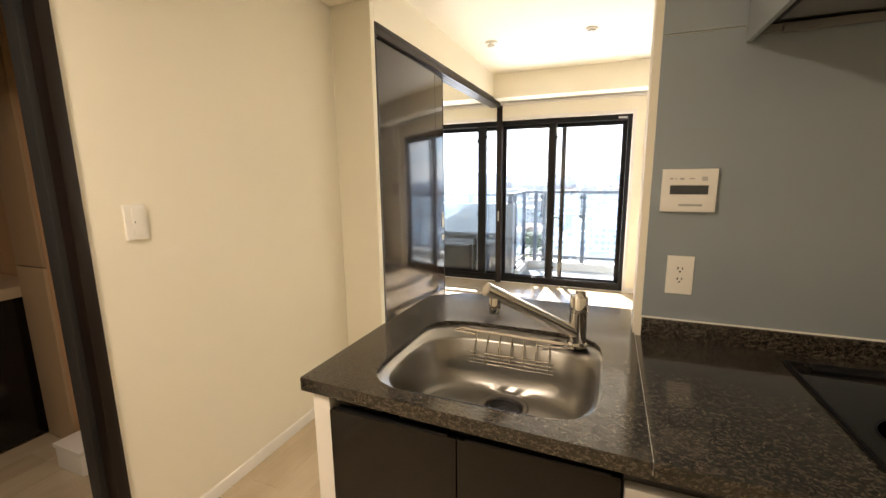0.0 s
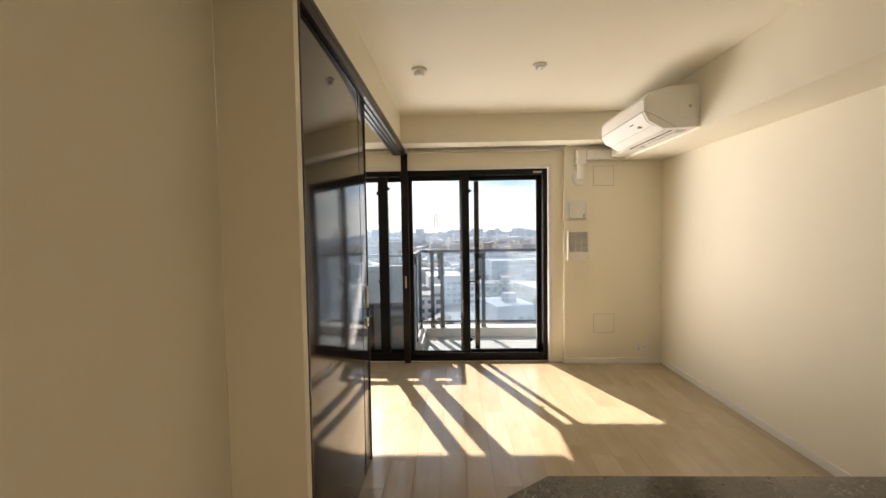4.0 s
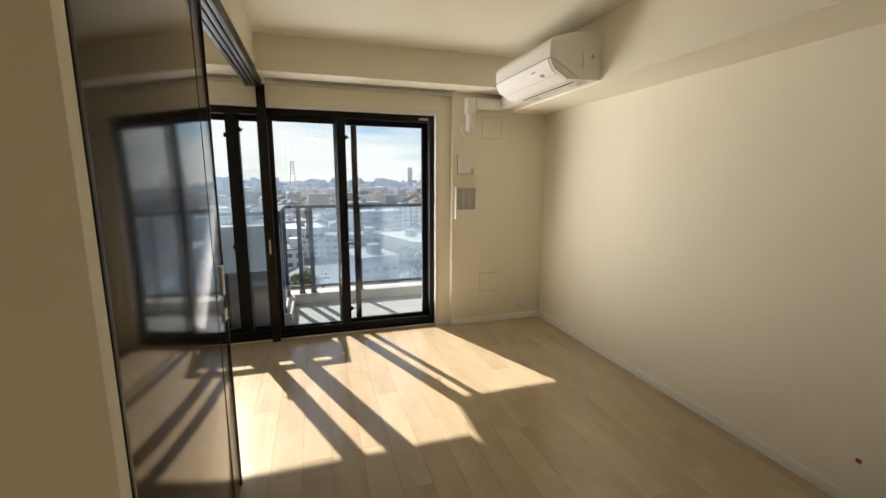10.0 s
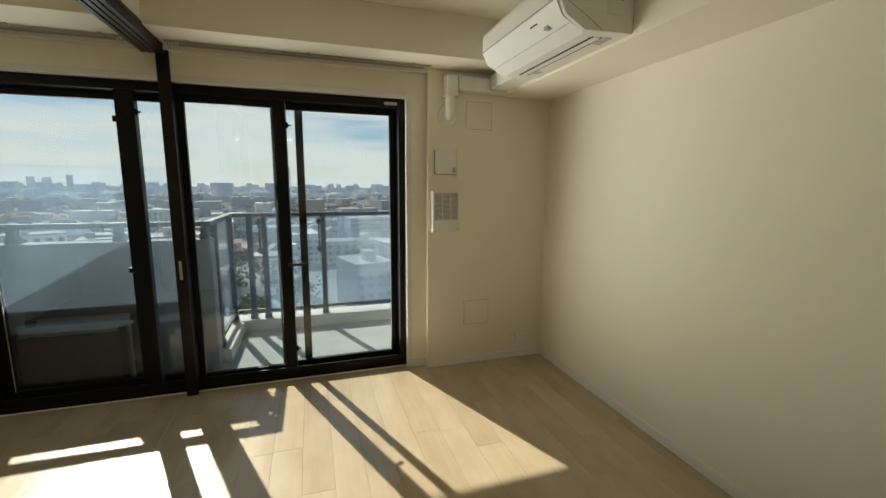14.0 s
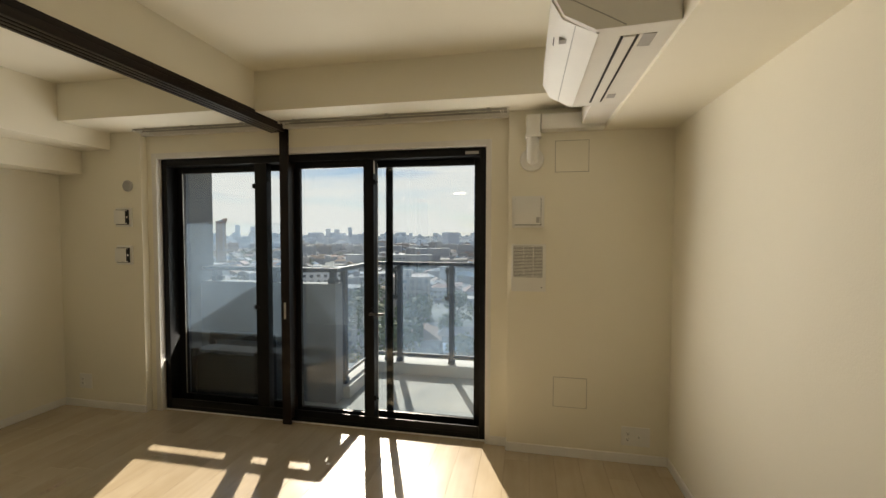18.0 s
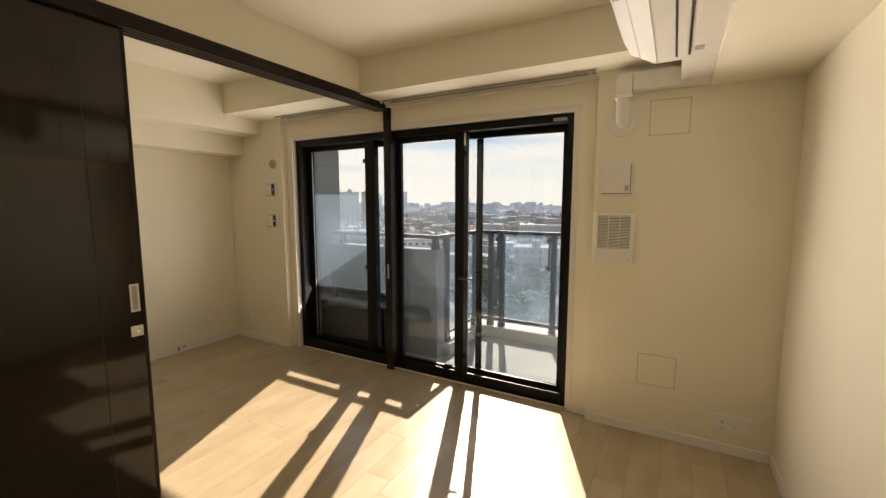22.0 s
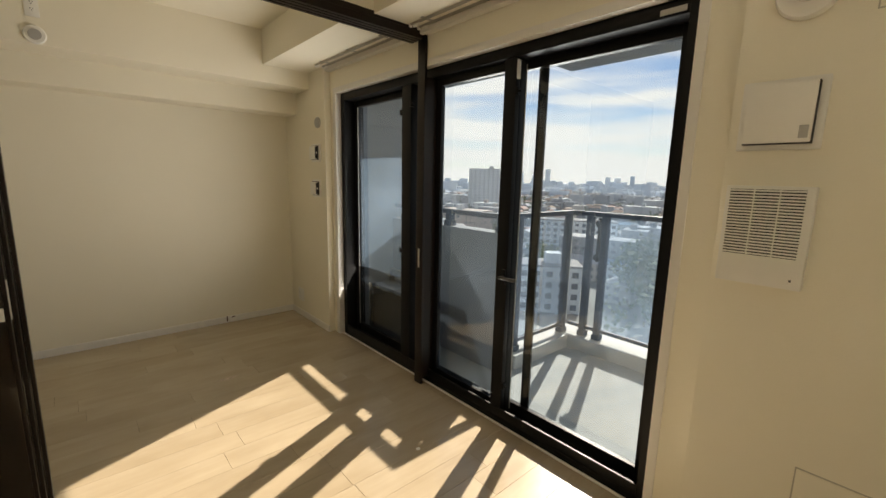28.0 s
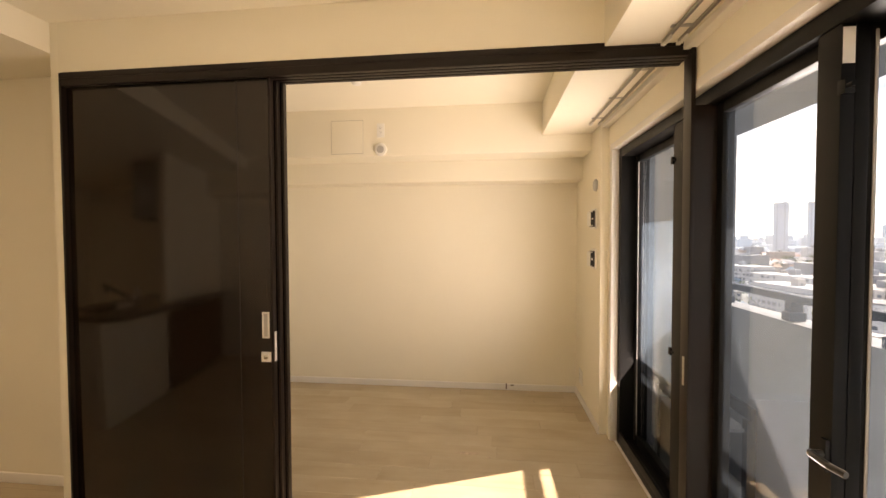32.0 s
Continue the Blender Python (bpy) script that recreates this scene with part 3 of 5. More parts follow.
part("weather_strip", B(-0.6655, -0.6625, 5.288, 5.294, 0.06, WIN_T - 0.075), PLASTIC_G, sash_b, "pale weather strip", soft=False)
part("weather_strip", B(WIN_L + 0.1105, WIN_L + 0.1135, 5.293, 5.2985, 0.10, WIN_T - 0.105), PLASTIC_G, sash_a, "pale weather strip", soft=False)
part("window_film", B(WIN_L + 0.112, -1.388, 5.3185, 5.3195, 0.535, 1.50), clear_glass("hazy_film", (0.93, 0.95, 0.96), veil=0.035, gloss_min=0.03), sash_a, "hazy translucent film on the pane", soft=False).visible_shadow = False
part("mullion", B(-1.615, -1.515, 5.212, 5.275, 0.012, WIN_T - 0.056, bevel=0.004), BLACK_ALU, win)
part("stile_cover", B(-0.742, -0.666, 5.212, 5.245, 0.012, WIN_T - 0.056, bevel=0.004), BLACK_ALU, win)
# lever latch and small catches
bm = bmesh.new()
box(bm, -0.692, -0.670, 5.201, 5.213, 0.80, 0.885, bevel=0.003)
latch = part("latch_plate", bm, BLACK_ALU, win)
bm = bmesh.new()
tube(bm, [(-0.681, 5.205, 0.845), (-0.681, 5.172, 0.845), (-0.610, 5.165, 0.848), (-0.575, 5.176, 0.846)], 0.009, 10)
part("lever", bm, surface("dark_bronze_metal", (0.07, 0.065, 0.06), 0.3, metal=0.6), latch, "dark metal lever")
for x, y, z in ((-0.662, 5.222, 1.785), (-0.662, 5.222, 0.225), (-1.617, 5.215, 1.775), (-1.51, 5.215, 1.82), (-1.617, 5.215, 0.855)):
    bm = bmesh.new()
    box(bm, x - 0.012, x + 0.012, y - 0.012, y + 0.012, z - 0.018, z + 0.018, bevel=0.003)
    rod(bm, (x + 0.01, y - 0.004, z), (x + 0.028, y - 0.004, z), 0.006, 10)
    part("catch", bm, BLACK_ALU, win)
part("warning_label", B(-0.6662, -0.6650, 5.215, 5.243, 1.845, 1.935), PLASTIC, win, "white printed warning label", soft=False)
part("frame_label", B(-0.005, 0.085, 5.205, 5.2075, 1.955, 1.975), PLASTIC_G, win, "grey printed frame label", soft=False)

# ---- balcony ----
Z_BF = -0.17
Y_PAR, Y_RAIL, X_GL = 5.93, 6.95, -1.335
bm = bmesh.new()
box(bm, -4.2, 2.6, 5.4, 7.11, -0.45, Z_BF)
structure("balcony_floor", bm, BALC_FLOOR, "pale grey balcony floor streaked with shadows", "floor")
bm = bmesh.new()
box(bm, X_GL - 0.14, 2.6, 6.85, 7.11, Z_BF, -0.05, bevel=0.006)
box(bm, X_GL - 0.14, X_GL + 0.09, 6.08, 6.85, Z_BF, -0.05, bevel=0.006)
structure("balcony_kerb", bm, CONCRETE_L, "low pale concrete kerb under the glass balustrade", "kerb")
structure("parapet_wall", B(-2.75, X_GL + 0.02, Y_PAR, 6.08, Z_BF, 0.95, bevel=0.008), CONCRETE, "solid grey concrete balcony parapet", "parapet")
bm = B(-4.2, X_GL + 0.02, 5.4, 6.22, 2.18, 2.7)
box(bm, X_GL + 0.02, 2.6, 5.4, 6.72, 2.25, 2.7)
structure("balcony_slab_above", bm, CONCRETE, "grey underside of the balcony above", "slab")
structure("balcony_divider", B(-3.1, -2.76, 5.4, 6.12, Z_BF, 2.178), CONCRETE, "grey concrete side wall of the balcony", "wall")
structure("balcony_end_wall", B(2.45, 2.6, 5.4, 6.8, Z_BF, 2.248), CONCRETE_L, "pale concrete end wall of the balcony", "wall")
structure("outer_wall", B(-9.0, -3.1, 5.3, 5.5, -33, 6.0), CONCRETE, "grey outside wall of the apartment tower", "wall")

bal = thing("balustrade", (X_GL, Y_RAIL, -0.05), "grey aluminium balcony railing with clear glass panels", "railing")
bm = bmesh.new()
box(bm, X_GL - 0.03, 2.45, Y_RAIL - 0.03, Y_RAIL + 0.03, 1.055, 1.095, bevel=0.006)
part("handrail", bm, RAIL_ALU, bal)
part("handrail", B(X_GL - 0.03, X_GL + 0.03, Y_PAR + 0.02, Y_RAIL - 0.03, 1.055, 1.095, bevel=0.006), RAIL_ALU, bal)
part("handrail", B(-2.75, X_GL - 0.03, Y_PAR + 0.02, Y_PAR + 0.08, 1.055, 1.095, bevel=0.006), RAIL_ALU, bal)
part("bottom_rail", B(X_GL + 0.03, 2.45, Y_RAIL - 0.016, Y_RAIL + 0.016, 0.02, 0.05, bevel=0.003), RAIL_ALU, bal)
part("bottom_rail", B(X_GL - 0.016, X_GL + 0.016, 6.12, Y_RAIL - 0.03, 0.02, 0.05, bevel=0.003), RAIL_ALU, bal)


def rail_post(x, y, z0=-0.05, z1=1.056):
    bm = bmesh.new()
    box(bm, x - 0.026, x + 0.026, y - 0.03, y + 0.03, z0, z1, bevel=0.004)
    p = part("post", bm, RAIL_ALU, bal)
    bm = bmesh.new()
    box(bm, x - 0.034, x + 0.034, y - 0.042, y + 0.042, z0, z0 + 0.05, bevel=0.008)
    part("foot", bm, RAIL_ALU, p)


for x in (-1.157, -1.015, -0.41, 0.50, 1.41):
    rail_post(x, Y_RAIL)
for y in (6.16, 6.875):
    rail_post(X_GL, y)
for x in (-1.056, -0.452):
    strap = part("pole_bracket", B(x - 0.009, x + 0.009, Y_RAIL - 0.044, Y_RAIL - 0.015, 0.66, 1.045, bevel=0.003), BLACK_ALU, bal, "dark folded laundry-pole bracket")
    for zz in (0.70, 1.00):
        bm = lathe(bmesh.new(), (x, Y_RAIL - 0.044, zz), [(0.026, 0.0), (0.030, -0.006), (0.026, -0.014), (0.016, -0.014), (0.014, -0.006)], "y", 20)
        part("pole_ring", bm, BLACK_ALU, strap)
# white strip puts the bright glint of the glass corner into colour
part("glass_edge", B(X_GL - 0.004, X_GL + 0.004, Y_RAIL - 0.004, Y_RAIL + 0.004, 0.052, 1.054), PLASTIC, bal, "bright glass edge where the panels meet, drawn as a white strip", soft=False)
for x in (-2.6, -1.95, -1.36):
    rail_post(x, Y_PAR + 0.05, 0.95)
for a, b in ((-1.02, -0.43), (-0.39, 0.48), (0.52, 1.39), (1.43, 2.4)):
    part("glass_panel", B(a, b, Y_RAIL - 0.004, Y_RAIL + 0.004, 0.045, 1.058), RAIL_GLASS, bal, soft=False).visible_shadow = False
for a, b in ((6.19, 6.475), (6.525, 6.85)):
    part("glass_panel", B(X_GL - 0.004, X_GL + 0.004, a, b, 0.045, 1.058), RAIL_GLASS, bal, soft=False).visible_shadow = False

stand = thing("balcony_stand", (-2.1, 5.58, Z_BF), "low dark metal stand with a grey shelf on the balcony", "stand")
part("back_rail", B(-2.43, -1.775, 5.672, 5.70, 0.455, 0.52, bevel=0.004), BLACK_ALU, stand)
part("shelf", B(-2.43, -1.80, 5.50, 5.672, 0.385, 0.405, bevel=0.003), CONCRETE, stand, "grey shelf board")
part("front_panel", B(-2.42, -1.81, 5.47, 5.485, Z_BF + 0.03, 0.384, bevel=0.002), GASKET, stand)
for sx in (-2.43, -1.82):
    for sy in (5.47, 5.675):
        part("leg", B(sx, sx + 0.045, sy - 0.02, sy + 0.025, Z_BF, 0.456 if sy > 5.6 else 0.42, bevel=0.003), BLACK_ALU, stand)

# ---- sliding partition ----
Y_P0 = 2.26
part_frame = thing("partition_frame", (X_PART - 0.05, Y_P0, 0), "dark brown frame, track and post of a sliding partition", "door frame", kind="structure")
part("jamb", B(X_PART - 0.125, X_PART + 0.002, 2.260, 2.274, 0, 2.214, bevel=0.002), DARKTRIM, part_frame)
bm = bmesh.new()
for x0 in (0.0, 0.032, 0.064, 0.096):
    box(bm, X_PART - x0 - 0.02, X_PART - x0 + 0.002, 2.274, 5.15, 2.150, 2.185, bevel=0.001)
box(bm, X_PART - 0.12, X_PART + 0.004, 2.274, 5.15, 2.185, 2.2145, bevel=0.001)
part("track", bm, DARKTRIM, part_frame)
post = part("post", B(X_PART - 0.045, X_PART + 0.022, 5.142, 5.160, 0, 2.212, bevel=0.003), DARKTRIM, part_frame)
part("post_back", B(X_PART - 0.043, X_PART + 0.020, 5.160, 5.245, 0.04, WIN_T - 0.06), DARKTRIM, post)
part("post_pull", B(X_PART - 0.022, X_PART - 0.006, 5.1405, 5.143, 0.79, 0.91, bevel=0.001), SATIN, post, "slim satin strike plate")


def leaf(x, y0, y1, name, label, fittings):
    base = (x, y0, 0)
    d = thing(name, base, label, "sliding door", "stacked sliding partition doors")
    t = 0.014
    part("panel", B(x - t, x + t, y0, y1, 0.008, 2.147, bevel=0.002), DARKWOOD, d)
    part("edge_strip", B(x - t - 0.001, x + t + 0.0015, y1, y1 + 0.012, 0.008, 2.147, bevel=0.002), DARKTRIM, d)
    part("seam", B(x + t - 0.001, x + t + 0.0008, y1 - 0.155, y1 - 0.152, 0.01, 2.145), SHADOW_GAP, d, soft=False)
    if fittings:
        bm = bmesh.new()
        yc, zc = y1 - 0.026, 1.002
        box(bm, x + t - 0.002, x + t + 0.003, yc - 0.018, yc + 0.018, zc - 0.062, zc - 0.054)
        box(bm, x + t - 0.002, x + t + 0.003, yc - 0.018, yc + 0.018, zc + 0.054, zc + 0.062)
        box(bm, x + t - 0.002, x + t + 0.003, yc - 0.018, yc - 0.010, zc - 0.054, zc + 0.054)
        box(bm, x + t - 0.002, x + t + 0.003, yc + 0.010, yc + 0.018, zc - 0.054, zc + 0.054)
        h = part("pull", bm, PALE_METAL, d, "satin metal flush pull")
        part("recess", B(x + t - 0.001, x + t + 0.0006, yc - 0.010, yc + 0.010, zc - 0.054, zc + 0.054), PLASTIC_G, h, soft=False)
        zc = 0.852
        k = part("lock_plate", B(x + t - 0.002, x + t + 0.003, yc - 0.024, yc + 0.024, zc - 0.024, zc + 0.024, bevel=0.002), PALE_METAL, d, "square satin lock plate")
        bm = bmesh.new()
        lathe(bm, (x + t + 0.003, yc, zc), [(0.011, 0.0), (0.011, 0.003), (0.008, 0.005), (0.0005, 0.005)], "x", 18)
        part("turn_knob", bm, CHROME, k)
        part("edge_pull", B(x - 0.008, x + 0.008, y1 + 0.012, y1 + 0.015, 0.83, 0.97, bevel=0.001), PALE_METAL, d, "satin edge pull")
    return d


leaf(X_PART - 0.034, 2.276, 3.318, "sliding_door", "dark-stained glossy wood sliding door pushed open", True)
leaf(X_PART - 0.066, 2.276, 3.334, "sliding_door", "dark-stained wood sliding door stacked behind another", False)
leaf(X_PART - 0.098, 2.276, 3.350, "sliding_door", "dark-stained wood sliding door stacked behind another", False)

# ---- kitchen ----
def rounded(cx, cy, hx, hy, power, count=56):
    """Points of a rounded rectangle."""
    pts = []
    for i in range(count):
        a = 2 * math.pi * (i + 0.5) / count
        c, s_ = math.cos(a), math.sin(a)
        k = (abs(c) ** power + abs(s_) ** power) ** (-1 / power)
        pts.append((cx + hx * c * k, cy + hy * s_ * k))
    return pts


def holed_slab(outline, hole, z0, z1):
    """A slab with an opening through it."""
    bm = bmesh.new()
    edges = []
    for loop in (outline, hole):
        vs = [bm.verts.new((px, py, z1)) for px, py in loop]
        edges += [bm.edges.new((vs[i], vs[(i + 1) % len(vs)])) for i in range(len(vs))]
    bmesh.ops.triangle_fill(bm, use_beauty=True, use_dissolve=False, edges=edges)
    got = bmesh.ops.extrude_face_region(bm, geom=list(bm.faces))
    bmesh.ops.translate(bm, verts=[g for g in got["geom"] if isinstance(g, bmesh.types.BMVert)], vec=(0, 0, z0 - z1))
    bmesh.ops.recalc_face_normals(bm, faces=bm.faces)
    return bm


SINK = (-0.332, 1.174, 0.286, 0.256)
top = thing("worktop", (-0.77, 0.90, H_CTR), "dark speckled granite kitchen worktop with a sink opening", "worktop")
T_SLAB = H_CTR - 0.036
outline = [(-0.774, 0.886), (0.045, 0.852), (0.045, 1.765), (-0.625, 1.765), (-0.752, 1.672), (-0.766, 1.3)]
part("slab", holed_slab(outline, rounded(*SINK, 5.0), T_SLAB, H_CTR), GRANITE, top, soft=False)
part("slab", B(0.0465, X_RIGHT, 0.852, Y_KIT - 0.013, T_SLAB, H_CTR, bevel=0.0015), GRANITE, top)
part("slab", B(0.0465, X_RIGHT, 1.602, 1.765, T_SLAB, H_CTR, bevel=0.0015), GRANITE, top)
part("joint", B(0.0452, 0.0463, 0.853, Y_KIT - 0.013, T_SLAB + 0.01, H_CTR + 0.0003), PLASTIC_G, top, "pale joint line", soft=False)
part("upstand", B(0.0625, X_RIGHT, Y_KIT - 0.013, Y_KIT, H_CTR - 0.04, H_CTR + 0.06, bevel=0.002), GRANITE, top)
part("sealant", B(0.0625, X_RIGHT, Y_KIT - 0.006, Y_KIT - 0.0005, H_CTR + 0.06, H_CTR + 0.0635), PLASTIC, top, "white sealant bead", soft=False)

sink = thing("sink", (SINK[0], SINK[1], H_CTR - 0.2), "brushed steel kitchen sink with a rear ledge", "sink")
bm = bmesh.new()
cx, cy = SINK[0], SINK[1]
rings = [(rounded(cx, cy, 0.292, 0.262, 5.0), H_CTR - 0.040), (rounded(cx, cy, 0.292, 0.262, 5.0), H_CTR - 0.016),
         (rounded(cx, cy, 0.281, 0.251, 5.0), H_CTR - 0.014), (rounded(cx, cy - 0.002, 0.278, 0.246, 4.6), H_CTR - 0.020),
         (rounded(cx, cy - 0.030, 0.273, 0.214, 3.4), H_CTR - 0.024), (rounded(cx, cy - 0.031, 0.268, 0.209, 3.2), H_CTR - 0.032),
         (rounded(cx, cy - 0.031, 0.258, 0.200, 3.0), H_CTR - 0.12), (rounded(cx, cy - 0.028, 0.243, 0.186, 2.8), H_CTR - 0.165),
         (rounded(cx, cy - 0.015, 0.215, 0.160, 2.5), H_CTR - 0.178), (rounded(cx + 0.01, cy + 0.055, 0.105, 0.092, 2.1), H_CTR - 0.183),
         (rounded(cx + 0.012, cy + 0.07, 0.074, 0.074, 2.0), H_CTR - 0.190)]
loops = [[bm.verts.new((px, py, z)) for px, py in pts] for pts, z in rings]
for a, b in zip(loops, loops[1:]):
    for i in range(len(a)):
        j = (i + 1) % len(a)
        bm.faces.new((a[i], a[j], b[j], b[i]))
bmesh.ops.recalc_face_normals(bm, faces=bm.faces)
bowl = part("bowl", bm, STEEL, sink)
for f in bowl.data.polygons:
    f.use_smooth = True
bowl.data.set_sharp_from_angle(angle=radians(60))
dz = H_CTR - 0.19
bm = lathe(bmesh.new(), (cx + 0.012, cy + 0.07, dz), [(0.076, -0.03), (0.076, 0.001), (0.070, 0.003), (0.060, 0.0), (0.056, -0.012), (0.055, -0.03)], seg=40)
part("drain_ring", bm, STEEL, sink)
bm = lathe(bmesh.new(), (cx + 0.012, cy + 0.07, dz), [(0.054, -0.03), (0.054, -0.010), (0.047, -0.006), (0.034, -0.014), (0.014, -0.013), (0.013, -0.003), (0.004, -0.001)], seg=36)
part("strainer", bm, surface("black_rubber", (0.02, 0.02, 0.02), 0.45), sink, "black rubber strainer")
WIRE = surface("rack_wire", (0.50, 0.47, 0.43), 0.22, metal=1.0, vary=0.1)
rack = thing("wire_rack", (-0.33, 1.39, H_CTR - 0.02), "thin steel wire rack hung in the sink", "rack")
for kx in (-0.474, -0.182):
    bm = lathe(bmesh.new(), (kx, 1.392, H_CTR - 0.021), [(0.010, 0.0), (0.023, 0.0), (0.024, 0.004), (0.021, 0.009), (0.012, 0.009), (0.010, 0.005), (0.010, 0.0)], seg=20)
    part("eyelet", bm, surface("dark_steel_eyelet", (0.22, 0.21, 0.20), 0.3, metal=1.0), rack)
bm = bmesh.new()
z = H_CTR - 0.010
tube(bm, [(-0.44, 1.345, z), (-0.52, 1.36, z), (-0.50, 1.385, z), (-0.155, 1.365, z), (-0.13, 1.335, z), (-0.24, 1.325, z)], 0.0028, 8)
tube(bm, [(-0.49, 1.378, z), (-0.16, 1.355, z)], 0.0024, 8)
part("rail", bm, WIRE, rack)
for i in range(7):
    fx = -0.44 + i * 0.04
    part("wire", tube(bmesh.new(), [(fx, 1.372 - i * 0.003, z), (fx, 1.337, z - 0.03), (fx, 1.325, z - 0.085)], 0.0019, 6), WIRE, rack)
for k in range(4):
    part("wire", tube(bmesh.new(), [(-0.455, 1.332 - k * 0.004, z - 0.055 - k * 0.010), (-0.185, 1.328 - k * 0.004, z - 0.055 - k * 0.010)], 0.0018, 6), WIRE, rack)

tap = thing("kitchen_tap", (-0.122, 1.372, H_CTR - 0.012), "chrome single-lever kitchen tap with a slanted spout", "tap")
fx, fy, fz = -0.122, 1.372, H_CTR - 0.012
bm = lathe(bmesh.new(), (fx, fy, fz), [(0.031, 0.0), (0.031, 0.008), (0.026, 0.014), (0.026, 0.108), (0.0265, 0.110)])
part("body", bm, CHROME, tap)
bm = lathe(bmesh.new(), (fx, fy, fz), [(0.0245, 0.110), (0.027, 0.112), (0.027, 0.155), (0.0235, 0.161), (0.004, 0.164)])
part("cartridge_cap", bm, CHROME, tap)
bm = bmesh.new()
prism(bm, [(fy + 0.022, 1.004), (fy - 0.02, 1.006), (1.262, 1.048), (1.260, 1.054), (fy - 0.02, 1.018), (fy + 0.022, 1.014)], "x", fx - 0.006, fx + 0.022, bevel=0.003)
part("lever", bm, CHROME, tap)
bm = bmesh.new()
a, b = Vector((fx, fy, 0.885)), Vector((-0.345, 1.165, 1.058))
rod(bm, a, b, 0.020, 18, 0.0185)
tip = (b - a).normalized()
rod(bm, b, b + tip * 0.012, 0.0195, 22)
spout = part("spout", bm, CHROME, tap)
bm = bmesh.new()
rod(bm, b + tip * 0.0121, b + tip * 0.0145, 0.0165, 22, 0.0150)
part("end_disc", bm, SATIN, spout, "satin end disc")
bm = lathe(bmesh.new(), (-0.333, 1.178, 0.99), [(0.014, 0.0), (0.016, 0.003), (0.017, 0.03), (0.016, 0.06), (0.008, 0.062)], seg=20)
part("aerator", bm, CHROME, spout)

cab = thing("sink_cabinet", (-0.74, 0.94, 0), "dark glossy sink cabinet with a white end panel", "cabinet")
part("end_panel", B(-0.748, -0.697, 0.900, 1.56, 0, H_CTR - 0.037, bevel=0.002), TRIM, cab)
part("body", B(-0.697, 0.0, 0.917, 1.558, 0.06, 0.62), CABINET, cab)
# plinth in the gap black, toe-space shade put into its colour
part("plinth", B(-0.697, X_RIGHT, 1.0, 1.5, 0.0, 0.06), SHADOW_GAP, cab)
part("top_rail", B(-0.697, 0.0, 0.930, 0.985, 0.788, 0.8225, bevel=0.002), BLACK_ALU, cab)
for a, b in ((-0.695, -0.349), (-0.346, -0.002)):
    d = part("door", B(a, b, 0.896, 0.916, 0.065, 0.780, bevel=0.002), CABINET, cab)
    part("door_handle", B(a + 0.02, b - 0.02, 0.894, 0.918, 0.781, 0.787, bevel=0.001), BLACK_ALU, d)
app = thing("built_in_oven", (0.003, 0.94, 0.06), "built-in grill drawer with a pale control strip", "oven")
part("body", B(0.003, 0.60, 0.917, 1.49, 0.06, 0.8225), SHADOW_GAP, app)
part("control_strip", B(0.005, 0.598, 0.893, 0.917, 0.69, 0.765, bevel=0.003), surface("beige_control_strip", (0.45, 0.43, 0.39), 0.4), app)
part("warning_sticker", B(0.035, 0.085, 0.8918, 0.8932, 0.742, 0.752), surface("red_print", (0.52, 0.34, 0.29), 0.5), app, "small faded red warning print", soft=False)
part("drawer_front", B(0.005, 0.598, 0.894, 0.917, 0.30, 0.685, bevel=0.003), BLACK_GLASS, app)
cab2 = thing("base_cabinet", (0.603, 0.94, 0.06), "dark glossy base cabinet under the hob", "cabinet")
part("body", B(0.603, X_RIGHT, 0.917, 1.49, 0.06, 0.8225), CABINET, cab2)
part("door", B(0.605, X_RIGHT - 0.003, 0.896, 0.917, 0.065, 0.780, bevel=0.002), CABINET, cab2)
structure("wall_under_counter", B(-0.735, X_RIGHT, 1.562, 1.60, 0, H_CTR - 0.037), WALLPAPER, "cream low wall under the worktop's far edge", "wall")

# fixture added out of view to go with the kitchen fill lamp
cl = thing("ceiling_light", (-0.95, -0.15, 2.31), "round white ceiling light, unseen, added above the kitchen", "ceiling light")
part("housing", lathe(bmesh.new(), (-0.95, -0.15, 2.31), [(0.19, 0.0), (0.19, -0.03), (0.17, -0.05), (0.02, -0.05)], seg=40), PLASTIC, cl)
part("diffuser", lathe(bmesh.new(), (-0.95, -0.15, 2.26), [(0.165, 0.0), (0.16, -0.015), (0.02, -0.018)], seg=40), PLASTIC, cl)
hob = thing("hob", (0.41, 1.42, H_CTR), "black glass hob set in the granite worktop", "hob")
part("glass", B(0.418, 0.995, 0.955, 1.412, H_CTR, H_CTR + 0.006, bevel=0.002), BLACK_GLASS, hob)
bm = bmesh.new()
box(bm, 0.41, 1.003, 0.947, 0.955, H_CTR, H_CTR + 0.008, bevel=0.002)
box(bm, 0.41, 1.003, 1.412, 1.42, H_CTR, H_CTR + 0.008, bevel=0.002)
box(bm, 0.41, 0.418, 0.955, 1.412, H_CTR, H_CTR + 0.008, bevel=0.002)
box(bm, 0.995, 1.003, 0.955, 1.412, H_CTR, H_CTR + 0.008, bevel=0.002)
part("edge_trim", bm, BLACK_ALU, hob)
part("vent_strip", B(0.46, 0.95, 1.365, 1.40, H_CTR + 0.006, H_CTR + 0.012, bevel=0.002), BLACK_ALU, hob)
